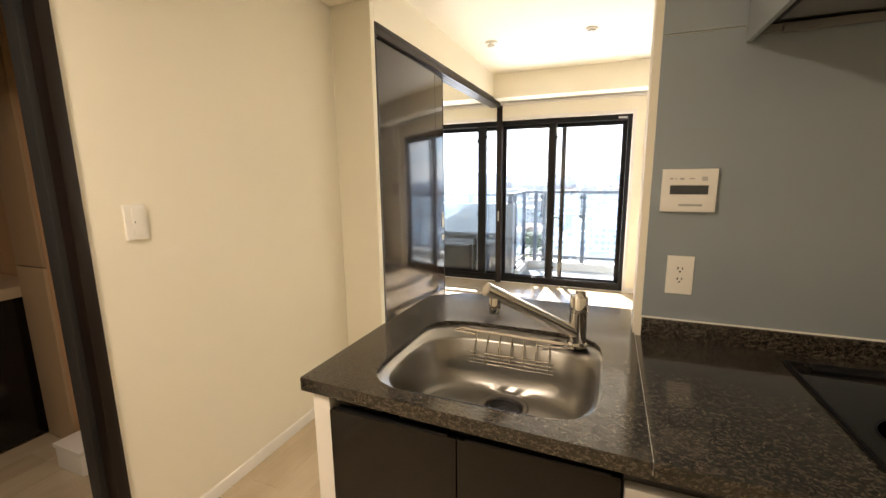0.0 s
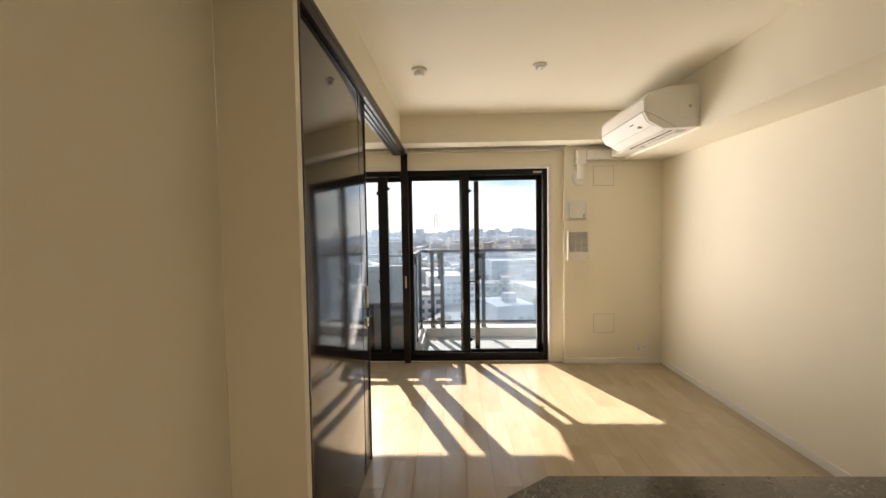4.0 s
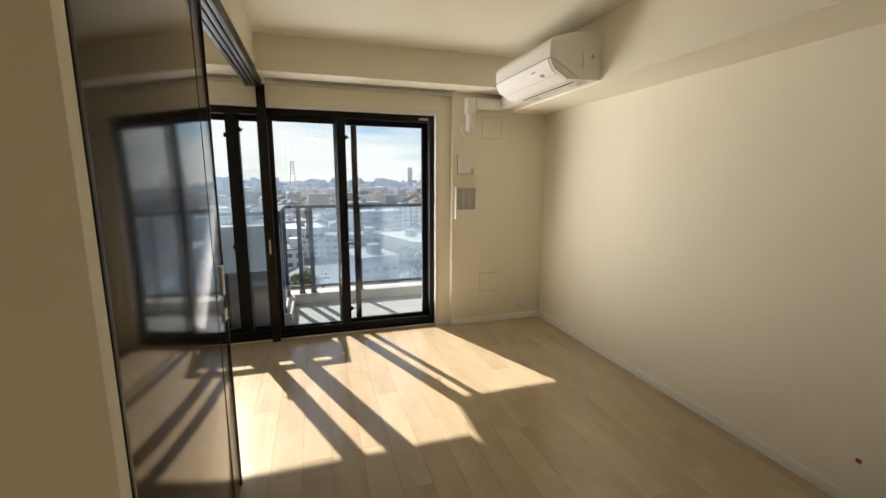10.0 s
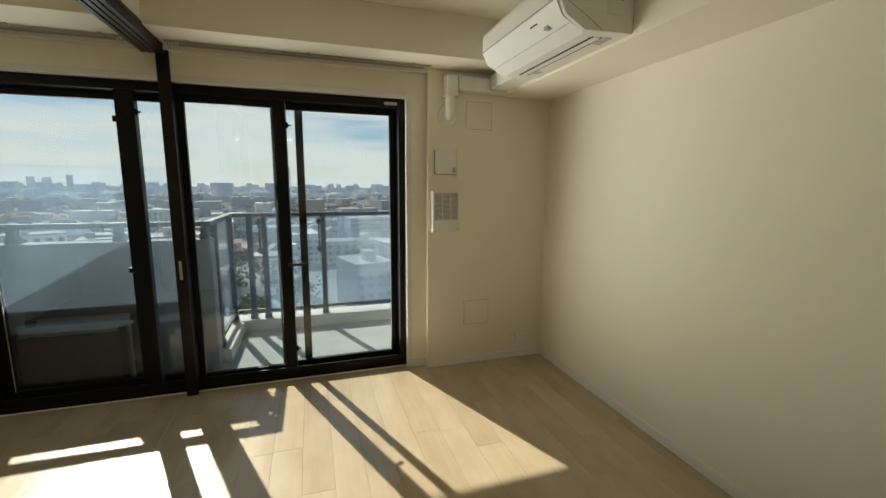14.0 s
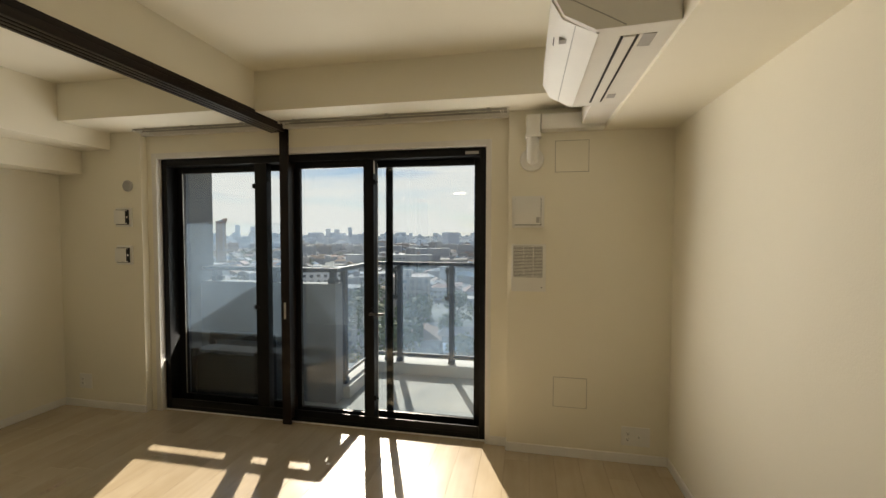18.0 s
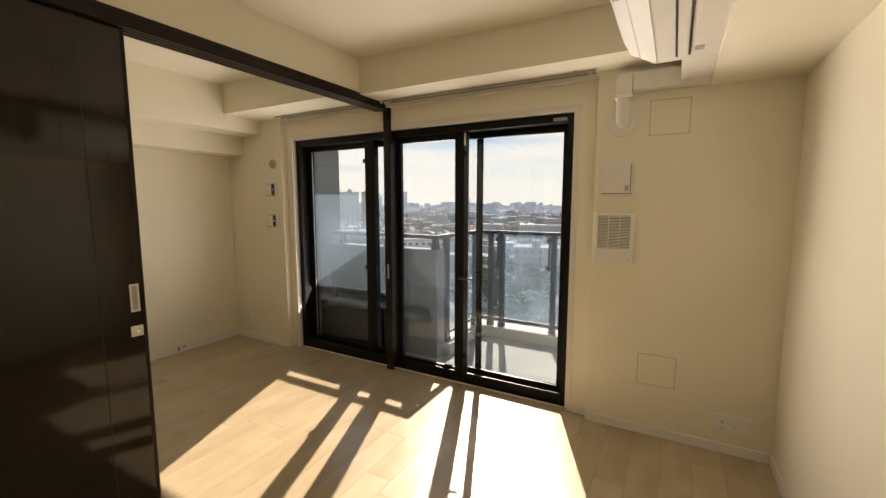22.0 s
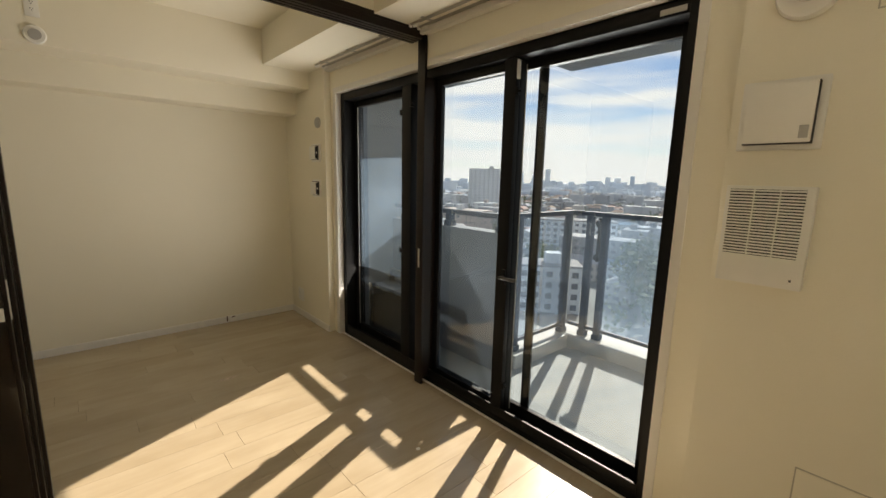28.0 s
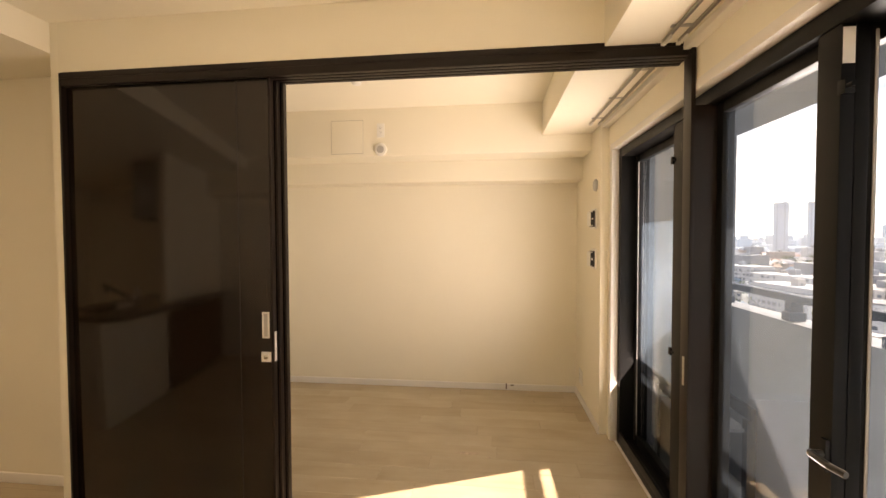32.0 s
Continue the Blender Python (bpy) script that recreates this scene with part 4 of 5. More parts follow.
for bx, by in ((0.54, 1.08), (0.86, 1.08), (0.70, 1.27)):
    bm = lathe(bmesh.new(), (bx, by, H_CTR + 0.006), [(0.085, 0.0), (0.085, 0.0012), (0.080, 0.0012), (0.080, 0.0)], seg=36)
    part("burner_ring", bm, BLACK_ALU, hob)
    bm = lathe(bmesh.new(), (bx, by, H_CTR + 0.006), [(0.045, 0.0), (0.045, 0.012), (0.030, 0.016), (0.028, 0.022), (0.004, 0.024)], seg=28)
    part("burner", bm, BLACK_ALU, hob)

hood = thing("range_hood", (0.26, Y_KIT, 1.71), "blue-grey range hood with a dark recessed underside", "range hood")
bm = bmesh.new()
box(bm, 0.262, 0.274, 0.9, Y_KIT - 0.002, 1.71, 2.305, bevel=0.002)
box(bm, 1.05, 1.062, 0.9, Y_KIT - 0.002, 1.71, 2.305, bevel=0.002)
box(bm, 0.274, 1.05, 0.9, 0.915, 1.71, 2.305, bevel=0.002)
part("shell", bm, KPANEL, hood)
part("underside", B(0.274, 1.05, 0.915, Y_KIT - 0.002, 1.745, 1.765), surface("dark_filter_metal", (0.07, 0.07, 0.07), 0.45, metal=0.6), hood)
bm = bmesh.new()
box(bm, 0.29, 1.03, Y_KIT - 0.032, Y_KIT - 0.014, 1.722, 1.742, bevel=0.003)
box(bm, 0.33, 0.40, Y_KIT - 0.046, Y_KIT - 0.028, 1.716, 1.734, bevel=0.004)
part("oil_gutter", bm, surface("grey_enamel", (0.17, 0.17, 0.165), 0.4), hood)
for fxx in (0.31, 0.68):
    part("filter", B(fxx, fxx + 0.34, 0.96, 1.42, 1.735, 1.746, bevel=0.002), surface("grey_filter_plate", (0.16, 0.16, 0.16), 0.5), hood)

ctl = thing("heater_control", (0.16, Y_KIT, 1.32), "white water heater remote with a dark display", "control panel")
part("body", B(0.088, 0.229, Y_KIT - 0.018, Y_KIT, 1.257, 1.381, bevel=0.004), PLASTIC, ctl)
part("display", B(0.110, 0.207, Y_KIT - 0.0192, Y_KIT - 0.0175, 1.308, 1.334), surface("dark_display", (0.05, 0.055, 0.06), 0.15), ctl, soft=False)
part("flap", B(0.092, 0.225, Y_KIT - 0.0195, Y_KIT - 0.0175, 1.262, 1.298, bevel=0.0006), PLASTIC, ctl)
for bx0, bw, bh in ((0.108, 0.009, 0.004), (0.122, 0.004, 0.003), (0.134, 0.011, 0.005), (0.158, 0.013, 0.003), (0.190, 0.003, 0.011), (0.195, 0.003, 0.011), (0.200, 0.003, 0.011)):
    part("button_print", B(bx0, bx0 + bw, Y_KIT - 0.0186, Y_KIT - 0.0175, 1.353 - bh / 2, 1.353 + bh / 2), PLASTIC_G, ctl, soft=False)
part("print_bar", B(0.135, 0.195, Y_KIT - 0.0205, Y_KIT - 0.0193, 1.274, 1.280), PLASTIC_G, ctl, soft=False)


def outlet(origin, right, out, w, hgt, sockets, label, jack=False):
    """A wall plate at origin (its centre); right and out: directions along and away from the wall."""
    r, n, o = Vector(right), Vector(out), Vector(origin)
    def blk(u0, u1, d0, d1, z0, z1, bevel=0.0):
        pts = [o + r * u + n * d for u in (u0, u1) for d in (d0, d1)]
        xs, ys = [p.x for p in pts], [p.y for p in pts]
        return B(min(xs), max(xs), min(ys), max(ys), o.z + z0, o.z + z1, bevel=bevel)
    t = thing("wall_outlet", origin, label, "outlet")
    part("plate", blk(-w / 2, w / 2, 0, 0.006, -hgt / 2, hgt / 2, 0.002), PLASTIC, t)
    for su, sz in sockets:
        f = part("socket", blk(su - 0.013, su + 0.013, 0.006, 0.0075, sz - 0.011, sz + 0.011, 0.0005), PLASTIC, t)
        for du, dh in ((-0.006, 0.004), (0.006, 0.0035)):
            part("slot", blk(su + du - 0.0014, su + du + 0.0014, 0.0072, 0.0079, sz - dh + 0.003, sz + dh + 0.003), SHADOW_GAP, f, soft=False)
        part("earth_hole", blk(su - 0.0025, su + 0.0025, 0.0072, 0.0079, sz - 0.009, sz - 0.004), SHADOW_GAP, f, soft=False)
    if jack:
        bm = lathe(bmesh.new(), o + r * 0.018 + n * 0.006, [(0.007, 0.0), (0.007, -0.004), (0.004, -0.008), (0.001, -0.008)], "y", 14)
        part("aerial_jack", bm, SATIN, t)
    return t


outlet((0.157, Y_KIT, 1.064), (1, 0, 0), (0, -1, 0), 0.072, 0.118, ((0, 0.018), (0, -0.014)), "white double wall outlet on the kitchen panel")
outlet((1.075, Y_BUMP, 0.168), (1, 0, 0), (0, -1, 0), 0.165, 0.118, ((-0.045, 0.018), (-0.045, -0.018)), "cream wall plate with outlets and aerial jack", True)
outlet((X_LSOFF, 3.457, 2.276), (0, 1, 0), (1, 0, 0), 0.062, 0.112, ((0, 0.02), (0, -0.016)), "cream wall outlet high on the boxed beam")
outlet((X_LEFT + 0.215, Y_BUMP, 0.212), (1, 0, 0), (0, -1, 0), 0.12, 0.12, ((-0.025, 0.018), (-0.025, -0.018)), "cream low wall outlet on the pier")

sw = thing("light_switch", (X_HALL, 1.025, 1.225), "white rocker light switch on the kitchen side wall", "switch")
part("plate", B(X_HALL, X_HALL + 0.011, 0.99, 1.06, 1.165, 1.285, bevel=0.002), PLASTIC, sw)
part("rocker", B(X_HALL + 0.011, X_HALL + 0.0145, 1.012, 1.051, 1.180, 1.270, bevel=0.0015), PLASTIC, sw)
part("pilot_light", B(X_HALL + 0.0145, X_HALL + 0.0152, 1.017, 1.020, 1.222, 1.228), SHADOW_GAP, sw, soft=False)

# doorway to the washroom with its dark frame
dfr = thing("door_1", (X_HALL, 0.87, 0), "dark brown door frame of the washroom doorway", "door frame", kind="structure")
part("casing", B(X_HALL - 0.13, X_HALL + 0.012, 0.838, 0.876, 0, 2.078, bevel=0.002), DARKTRIM, dfr)
part("casing", B(X_HALL - 0.13, X_HALL + 0.012, 0.052, 0.085, 0, 2.078, bevel=0.002), DARKTRIM, dfr)
part("header", B(X_HALL - 0.13, X_HALL + 0.012, 0.085, 0.838, 2.045, 2.078, bevel=0.002), DARKTRIM, dfr)
part("door_stop", B(X_HALL - 0.10, X_HALL - 0.04, 0.818, 0.838, 0, 2.045, bevel=0.002), SHADOW_GAP, dfr)
structure("wall_washroom_far", B(-3.55, -3.40, Y_BACK, 2.06, 0, 2.31), BROWN_WALL, "brown wood-grain washroom wall", "wall")
structure("wall_washroom_side", B(-3.40, X_HALL - 0.12, 1.32, 1.36, 0, 2.31), BROWN_WALL, "brown wood-grain washroom side wall", "wall")
col = thing("storage_column", (-2.68, 1.27, 0), "tall narrow pale-brown storage column in the washroom", "cupboard")
part("body", B(-2.80, -2.56, 1.20, 1.318, 0, 2.30), BROWN_WALL, col)
part("lower_door", B(-2.798, -2.562, 1.185, 1.20, 0.02, 0.95, bevel=0.002), surface("light_brown_door", (0.40, 0.29, 0.18), 0.4, stretch=(1, 1, 0.1)), col)
part("upper_door", B(-2.798, -2.562, 1.185, 1.20, 0.955, 2.28, bevel=0.002), surface("light_brown_door_b", (0.38, 0.27, 0.165), 0.4, stretch=(1, 1, 0.1)), col)
van = thing("vanity", (-3.1, 1.1, 0), "dark vanity cabinet with a tan basin top", "cabinet")
part("body", B(-3.38, -2.84, 0.75, 1.31, 0.02, 0.78, bevel=0.004), CABINET, van)
part("basin_top", B(-3.39, -2.82, 0.73, 1.315, 0.78, 0.84, bevel=0.012), surface("tan_basin_top", (0.42, 0.32, 0.21), 0.35), van)
wb = thing("storage_box", (-2.4, 1.2, 0), "low pale box standing on the washroom floor", "box")
part("box_body", B(-2.46, -2.26, 1.06, 1.28, 0, 0.11, bevel=0.008), TRIM, wb)
part("lid", B(-2.465, -2.255, 1.055, 1.285, 0.11, 0.13, bevel=0.005), TRIM, wb)

# ---- air conditioner and its pipework ----
ac = thing("air_conditioner", (X_SOFF, 3.8, 2.07), "white wall-mounted air conditioner with closed flap", "air conditioner")
prof = [(X_SOFF, 2.062), (0.612, 2.054), (0.515, 2.108), (0.482, 2.170), (0.482, 2.262), (0.512, 2.300), (0.655, 2.340), (X_SOFF, 2.352)]
part("body", prism(bmesh.new(), prof, "y", 3.795, 4.605, bevel=0.010), PLASTIC, ac)
low = [(0.622, 2.0495), (0.512, 2.104), (0.4775, 2.166), (0.4805, 2.1665), (0.516, 2.109), (0.624, 2.0545)]
part("front_panel", prism(bmesh.new(), low, "y", 3.815, 4.585), PLASTIC, ac)
part("panel_gap", prism(bmesh.new(), [(0.4815, 2.1695), (0.4795, 2.1765), (0.4835, 2.1775), (0.4855, 2.170)], "y", 3.8, 4.6), PLASTIC_G, ac, soft=False)
part("flap", prism(bmesh.new(), [(0.705, 2.052), (0.742, 2.053), (0.742, 2.061), (0.705, 2.060)], "y", 3.86, 4.54, bevel=0.001), PLASTIC, ac)
for gx in (0.696, 0.744):
    part("air_slot", B(gx, gx + 0.008, 3.86, 4.54, 2.0525 + (gx - 0.69) * 0.05, 2.064), SHADOW_GAP, ac, soft=False)
part("display", B(0.51, 0.535, 3.93, 3.96, 2.092, 2.106), PLASTIC_G, ac, soft=False)
part("indicator", prism(bmesh.new(), [(0.4975, 2.129), (0.4945, 2.135), (0.498, 2.138), (0.501, 2.131)], "y", 3.995, 4.06), SHADOW_GAP, ac, soft=False)
part("rating_label", B(0.765, 0.805, 3.86, 3.95, 2.0575, 2.0635), PLASTIC_G, ac, soft=False)
part("rating_label", B(0.765, 0.80, 4.45, 4.5, 2.0575, 2.0635), PLASTIC_G, ac, soft=False)
part("side_seam", tube(bmesh.new(), [(0.484, 3.7955, 2.172), (0.545, 3.7955, 2.150), (0.635, 3.7955, 2.100), (0.70, 3.7955, 2.062)], 0.0022, 6), PLASTIC_G, ac)
part("flap_seam", tube(bmesh.new(), [(0.552, 3.82, 2.0838), (0.552, 4.58, 2.0838)], 0.0016, 6), PLASTIC_G, ac)
part("end_cap", B(0.72, 0.80, 3.7915, 3.798, 2.13, 2.24, bevel=0.002), PLASTIC, ac)
bm = lathe(bmesh.new(), (0.79, 3.7925, 2.20), [(0.012, 0.0), (0.012, -0.003), (0.004, -0.004)], "y", 16)
part("end_button", bm, PLASTIC_G, ac)

duct = thing("pipe_cover", (0.44, Y_BUMP, 1.88), "white pipe cover running from the air conditioner to a wall cap", "pipe cover")
part("duct", B(0.398, 0.482, 5.020, Y_BUMP, 2.03, 2.150, bevel=0.008), PLASTIC, duct)
part("duct", B(0.486, X_SOFF - 0.002, 5.02, Y_BUMP, 2.052, 2.148, bevel=0.008), PLASTIC, duct)
part("duct", B(0.72, X_SOFF - 0.002, 4.61, 5.018, 2.07, 2.165, bevel=0.008), PLASTIC, duct)
part("duct_joint", B(0.392, 0.488, 5.014, Y_BUMP, 2.012, 2.032, bevel=0.004), PLASTIC, duct)
bm = bmesh.new()
tube(bm, [(0.438, 5.055, 2.03), (0.438, 5.055, 1.925), (0.438, 5.064, 1.892), (0.438, Y_BUMP, 1.885)], 0.038, 20)
part("elbow", bm, PLASTIC, duct)
bm = lathe(bmesh.new(), (0.434, Y_BUMP, 1.885), [(0.074, 0.0), (0.074, -0.014), (0.069, -0.024), (0.055, -0.028), (0.02, -0.029)], "y", 32)
part("wall_cap", bm, PLASTIC, duct)


# ---- hatches, vents and sensors ----
HATCH_GAP = surface("hatch_joint", (0.50, 0.46, 0.38), 0.7, vary=0.05)


def hatch(axis, at, u0, u1, z0, z1, label):
    t = thing("wall_hatch", (u0, at, z0) if axis == "y" else (at, u0, z0), label, "hatch")
    def blk(a, b, lo, hi, d0, d1, **k):
        return B(a, b, at - d1, at - d0, lo, hi, **k) if axis == "y" else B(at + d0, at + d1, a, b, lo, hi, **k)
    g = 0.004
    part("gap", blk(u0, u1, z0, z1, -0.004, 0.0006), HATCH_GAP, t, soft=False)
    part("panel", blk(u0 + g, u1 - g, z0 + g, z1 - g, -0.003, 0.0035, bevel=0.001), WALLPAPER, t)
    return t


hatch("y", Y_BUMP, 0.575, 0.779, 1.803, 2.000, "cream square access hatch high on the pier")
hatch("y", Y_BUMP, 0.579, 0.786, 0.316, 0.509, "cream square access hatch low on the pier")
hatch("x", X_LSOFF, 3.04, 3.31, 2.093, 2.366, "cream square access hatch on the boxed beam")

cov = thing("air_inlet_cover", (0.43, Y_BUMP, 1.55), "white square air inlet with a push plate", "vent")
part("base", B(0.313, 0.513, Y_BUMP - 0.012, Y_BUMP, 1.458, 1.658, bevel=0.006), PLASTIC, cov)
# black box just past the plate's edges paints the shade behind it
part("shadow_gap", B(0.332, 0.4935, Y_BUMP - 0.030, Y_BUMP - 0.012, 1.4735, 1.642), SHADOW_GAP, cov, soft=False)
part("plate", B(0.332, 0.491, Y_BUMP - 0.036, Y_BUMP - 0.026, 1.477, 1.642, bevel=0.004), PLASTIC, cov)
part("print_label", B(0.463, 0.484, Y_BUMP - 0.0366, Y_BUMP - 0.0358, 1.488, 1.523), PLASTIC_G, cov, soft=False)

vent = thing("ventilation_grille", (0.43, Y_BUMP, 1.2), "white slatted ventilation unit on the pier", "vent")
part("housing", B(0.312, 0.525, Y_BUMP - 0.045, Y_BUMP, 1.055, 1.353, bevel=0.005), PLASTIC, vent)
part("opening", B(0.324, 0.505, Y_BUMP - 0.0458, Y_BUMP - 0.044, 1.145, 1.343), SHADOW_GAP, vent, soft=False)
for k in range(22):
    z = 1.1475 + k * 0.009
    part("slat", B(0.324, 0.505, Y_BUMP - 0.0495, Y_BUMP - 0.0455, z, z + 0.0048), PLASTIC, vent, soft=False)
for xx in (0.384, 0.446):
    part("slat_rib", B(xx, xx + 0.003, Y_BUMP - 0.0500, Y_BUMP - 0.0455, 1.145, 1.343), PLASTIC, vent, soft=False)
part("pilot_light", B(0.496, 0.502, Y_BUMP - 0.0458, Y_BUMP - 0.0448, 1.079, 1.085), SHADOW_GAP, vent, soft=False)

for zc in (1.542, 1.246):
    t = thing("air_inlet", (-2.69, Y_BUMP, zc), "small white open air inlet with a dark slot", "vent", "air inlets on the pier")
    part("base", B(-2.765, -2.615, Y_BUMP - 0.012, Y_BUMP, zc - 0.075, zc + 0.075, bevel=0.006), PLASTIC, t)
    # black box round the hood paints the shaded gap at its edges
    part("shadow_gap", B(-2.748, -2.6375, Y_BUMP - 0.024, Y_BUMP - 0.012, zc - 0.0585, zc + 0.0585), SHADOW_GAP, t, soft=False)
    part("hood", B(-2.745, -2.643, Y_BUMP - 0.044, Y_BUMP - 0.020, zc - 0.054, zc + 0.054, bevel=0.005), PLASTIC, t)
    part("slot", B(-2.6435, -2.6405, Y_BUMP - 0.040, Y_BUMP - 0.014, zc - 0.047, zc + 0.047), SHADOW_GAP, t, soft=False)
    part("knob", B(-2.641, -2.638, Y_BUMP - 0.034, Y_BUMP - 0.022, zc - 0.008, zc + 0.008, bevel=0.002), PLASTIC, t)
# grey plastic puts the cap's shade into its colour
solid("round_wall_cap", lathe(bmesh.new(), (-2.65, Y_BUMP, 1.786), [(0.044, 0.0), (0.044, -0.010), (0.036, -0.018), (0.004, -0.020)], "y", 28),
            PLASTIC_G, "small round wall cap on the pier, greyed for its shade", "cap", base=(-2.65, Y_BUMP, 1.786))
rv = thing("round_vent", (X_LSOFF, 3.456, 2.123), "small round cream air cap on the boxed beam", "cap")
part("ring", lathe(bmesh.new(), (X_LSOFF, 3.456, 2.123), [(0.052, 0.0), (0.052, 0.006), (0.046, 0.011), (0.012, 0.012)], "x", 28), PLASTIC, rv)
part("disc", lathe(bmesh.new(), (X_LSOFF, 3.456, 2.123), [(0.030, 0.011), (0.030, 0.016), (0.002, 0.017)], "x", 24), PLASTIC_G, rv)

smoke = thing("smoke_detector", (-1.04, 3.70, CEIL), "round white smoke detector on the ceiling", "smoke detector")
part("base", lathe(bmesh.new(), (-1.04, 3.70, CEIL), [(0.052, 0.0), (0.052, -0.012), (0.046, -0.016), (0.01, -0.016)]), PLASTIC, smoke)
part("chamber", lathe(bmesh.new(), (-1.04, 3.70, CEIL), [(0.030, -0.016), (0.034, -0.022), (0.032, -0.040), (0.024, -0.046), (0.004, -0.047)]), PLASTIC, smoke)
part("indicator", B(-1.042, -1.038, 3.658, 3.662, CEIL - 0.018, CEIL - 0.014), SHADOW_GAP, smoke, soft=False)
rose = thing("ceiling_rose", (-0.247, 3.67, CEIL), "white round ceiling rose for a lamp", "ceiling rose")
part("base", lathe(bmesh.new(), (-0.247, 3.67, CEIL), [(0.046, 0.0), (0.046, -0.010), (0.042, -0.014), (0.01, -0.014)]), PLASTIC, rose)
part("socket", lathe(bmesh.new(), (-0.247, 3.67, CEIL), [(0.030, -0.014), (0.029, -0.026), (0.004, -0.026)]), PLASTIC, rose)
for s_ in (-1, 1):
    part("slot", B(-0.25 + s_ * 0.016 - 0.003, -0.25 + s_ * 0.016 + 0.003, 3.66, 3.68, CEIL - 0.0268, CEIL - 0.0255), SHADOW_GAP, rose, soft=False)
copy_thing(smoke, Matrix.Translation((-2.16, 3.47, CEIL)))


# ---- curtain rails under the beam ----
def curtain_rail(x0, x1):
    t = thing("curtain_rail", (x0, 5.05, Z_BEAM), "slim metal double curtain rail fixed under the beam", "curtain rail")
    for y in (5.030, 5.088):
        bm = bmesh.new()
        box(bm, x0, x1, y - 0.006, y - 0.004, Z_BEAM - 0.013, Z_BEAM - 0.005)
        box(bm, x0, x1, y + 0.004, y + 0.006, Z_BEAM - 0.013, Z_BEAM - 0.005)
        box(bm, x0, x1, y - 0.006, y + 0.006, Z_BEAM - 0.005, Z_BEAM - 0.003)
        r = part("rail", bm, RAIL_STEEL, t, "slim grey metal rail")
        for k in range(6):
            cx_ = x0 + 0.03 + k * 0.014 if k < 4 else x1 - 0.03 - (k - 4) * 0.014
            part("glider", B(cx_ - 0.003, cx_ + 0.003, y - 0.003, y + 0.003, Z_BEAM - 0.028, Z_BEAM - 0.012), PLASTIC, r, soft=False)
        for e in (x0, x1):
            part("end_stop", B(e - 0.006, e + 0.006, y - 0.008, y + 0.008, Z_BEAM - 0.021, Z_BEAM - 0.001, bevel=0.002), PLASTIC, r)
    for i in range(3):
        bx = x0 + 0.12 + i * (x1 - x0 - 0.24) / 2
        part("bracket", B(bx - 0.010, bx + 0.010, 5.01, 5.105, Z_BEAM - 0.004, Z_BEAM - 0.0005, bevel=0.001), RAIL_STEEL, t)
    return t


RAIL_STEEL = surface("rail_steel", (0.44, 0.42, 0.38), 0.35, metal=0.8, vary=0.05, scale=12)
curtain_rail(-2.50, X_PART - 0.14)
curtain_rail(X_PART + 0.03, 0.285)
structure("cornice", B(X_LSOFF, 0.36, 5.118, Y_WIN - 0.0005, Z_BEAM - 0.030, Z_BEAM - 0.001, bevel=0.004), TRIM, "white cornice strip above the window", "trim")

# ---- marks and small loose things ----
solid("wall_sticker", B(X_RIGHT - 0.0015, X_RIGHT - 0.0003, 2.398, 2.418, 0.213, 0.233), surface("red_tape", (0.55, 0.05, 0.08), 0.5),
              "small red tape marker on the wall above the baseboard", "sticker", base=(X_RIGHT - 0.001, 2.4, 0.21))
for yy, wy, z0, z1 in ((4.487, 0.012, 0.010, 0.062), (4.540, 0.034, 0.040, 0.052)):
    t = thing("wall_scuff", (X_LEFT + 0.009, yy, z0), "small dark brown scuff on the white baseboard", "scuff")
    bm = prism(bmesh.new(), [(yy - wy / 2, z0), (yy + wy / 2, z0 + 0.004), (yy + wy / 3, z1), (yy - wy / 2.4, z1 - 0.003)], "x", X_LEFT + 0.0085, X_LEFT + 0.0105)
    part("mark", bm, surface("brown_scuff", (0.10, 0.045, 0.028), 0.6, vary=0.3, scale=60), t, soft=False)
STAIN = surface("old_stain", (0.37, 0.26, 0.165), 0.35, vary=0.35, scale=40)
random.seed(8)
for sx, sy, rx_, ry_ in ((-2.17, 4.20, 0.030, 0.085), (-2.13, 4.33, 0.008, 0.014), (-1.80, 4.62, 0.008, 0.012)):
    pts = [(sx + rx_ * math.cos(a / 14 * 2 * math.pi) * random.uniform(0.5, 1.15), sy + ry_ * math.sin(a / 14 * 2 * math.pi) * random.uniform(0.5, 1.15)) for a in range(14)]
    solid("floor_stain", prism(bmesh.new(), pts, "z", 0.0001, 0.0005), STAIN, "faint brown stain on the plank floor", "stain", base=(sx, sy, 0), soft=False)
solid("paint_chip", lathe(bmesh.new(), (-0.78, 4.72, 0.0005), [(0.012, 0.0), (0.010, 0.003), (0.002, 0.004)], seg=7), PLASTIC,
             "tiny white crumb lying on the floor", "crumb", base=(-0.78, 4.72, 0))

# ---- outside: city below the tower ----
GROUND = -33.0
bm = bmesh.new()
bmesh.ops.create_grid(bm, x_segments=8, y_segments=8, size=9000, matrix=Matrix.Translation((0, 0, GROUND)))
structure("ground", bm, surface("city_ground", (0.20, 0.215, 0.215), 0.9, vary=0.35, scale=0.03, spec=0.1), "grey-green city ground far below", "ground")


def sector_point(r0, r1):
    """A random place in the part of town that the window looks over."""
    a = radians(random.uniform(-40, 88))
    r = math.sqrt(random.uniform(r0 * r0, r1 * r1))
    return -r * math.sin(a), r * math.cos(a)


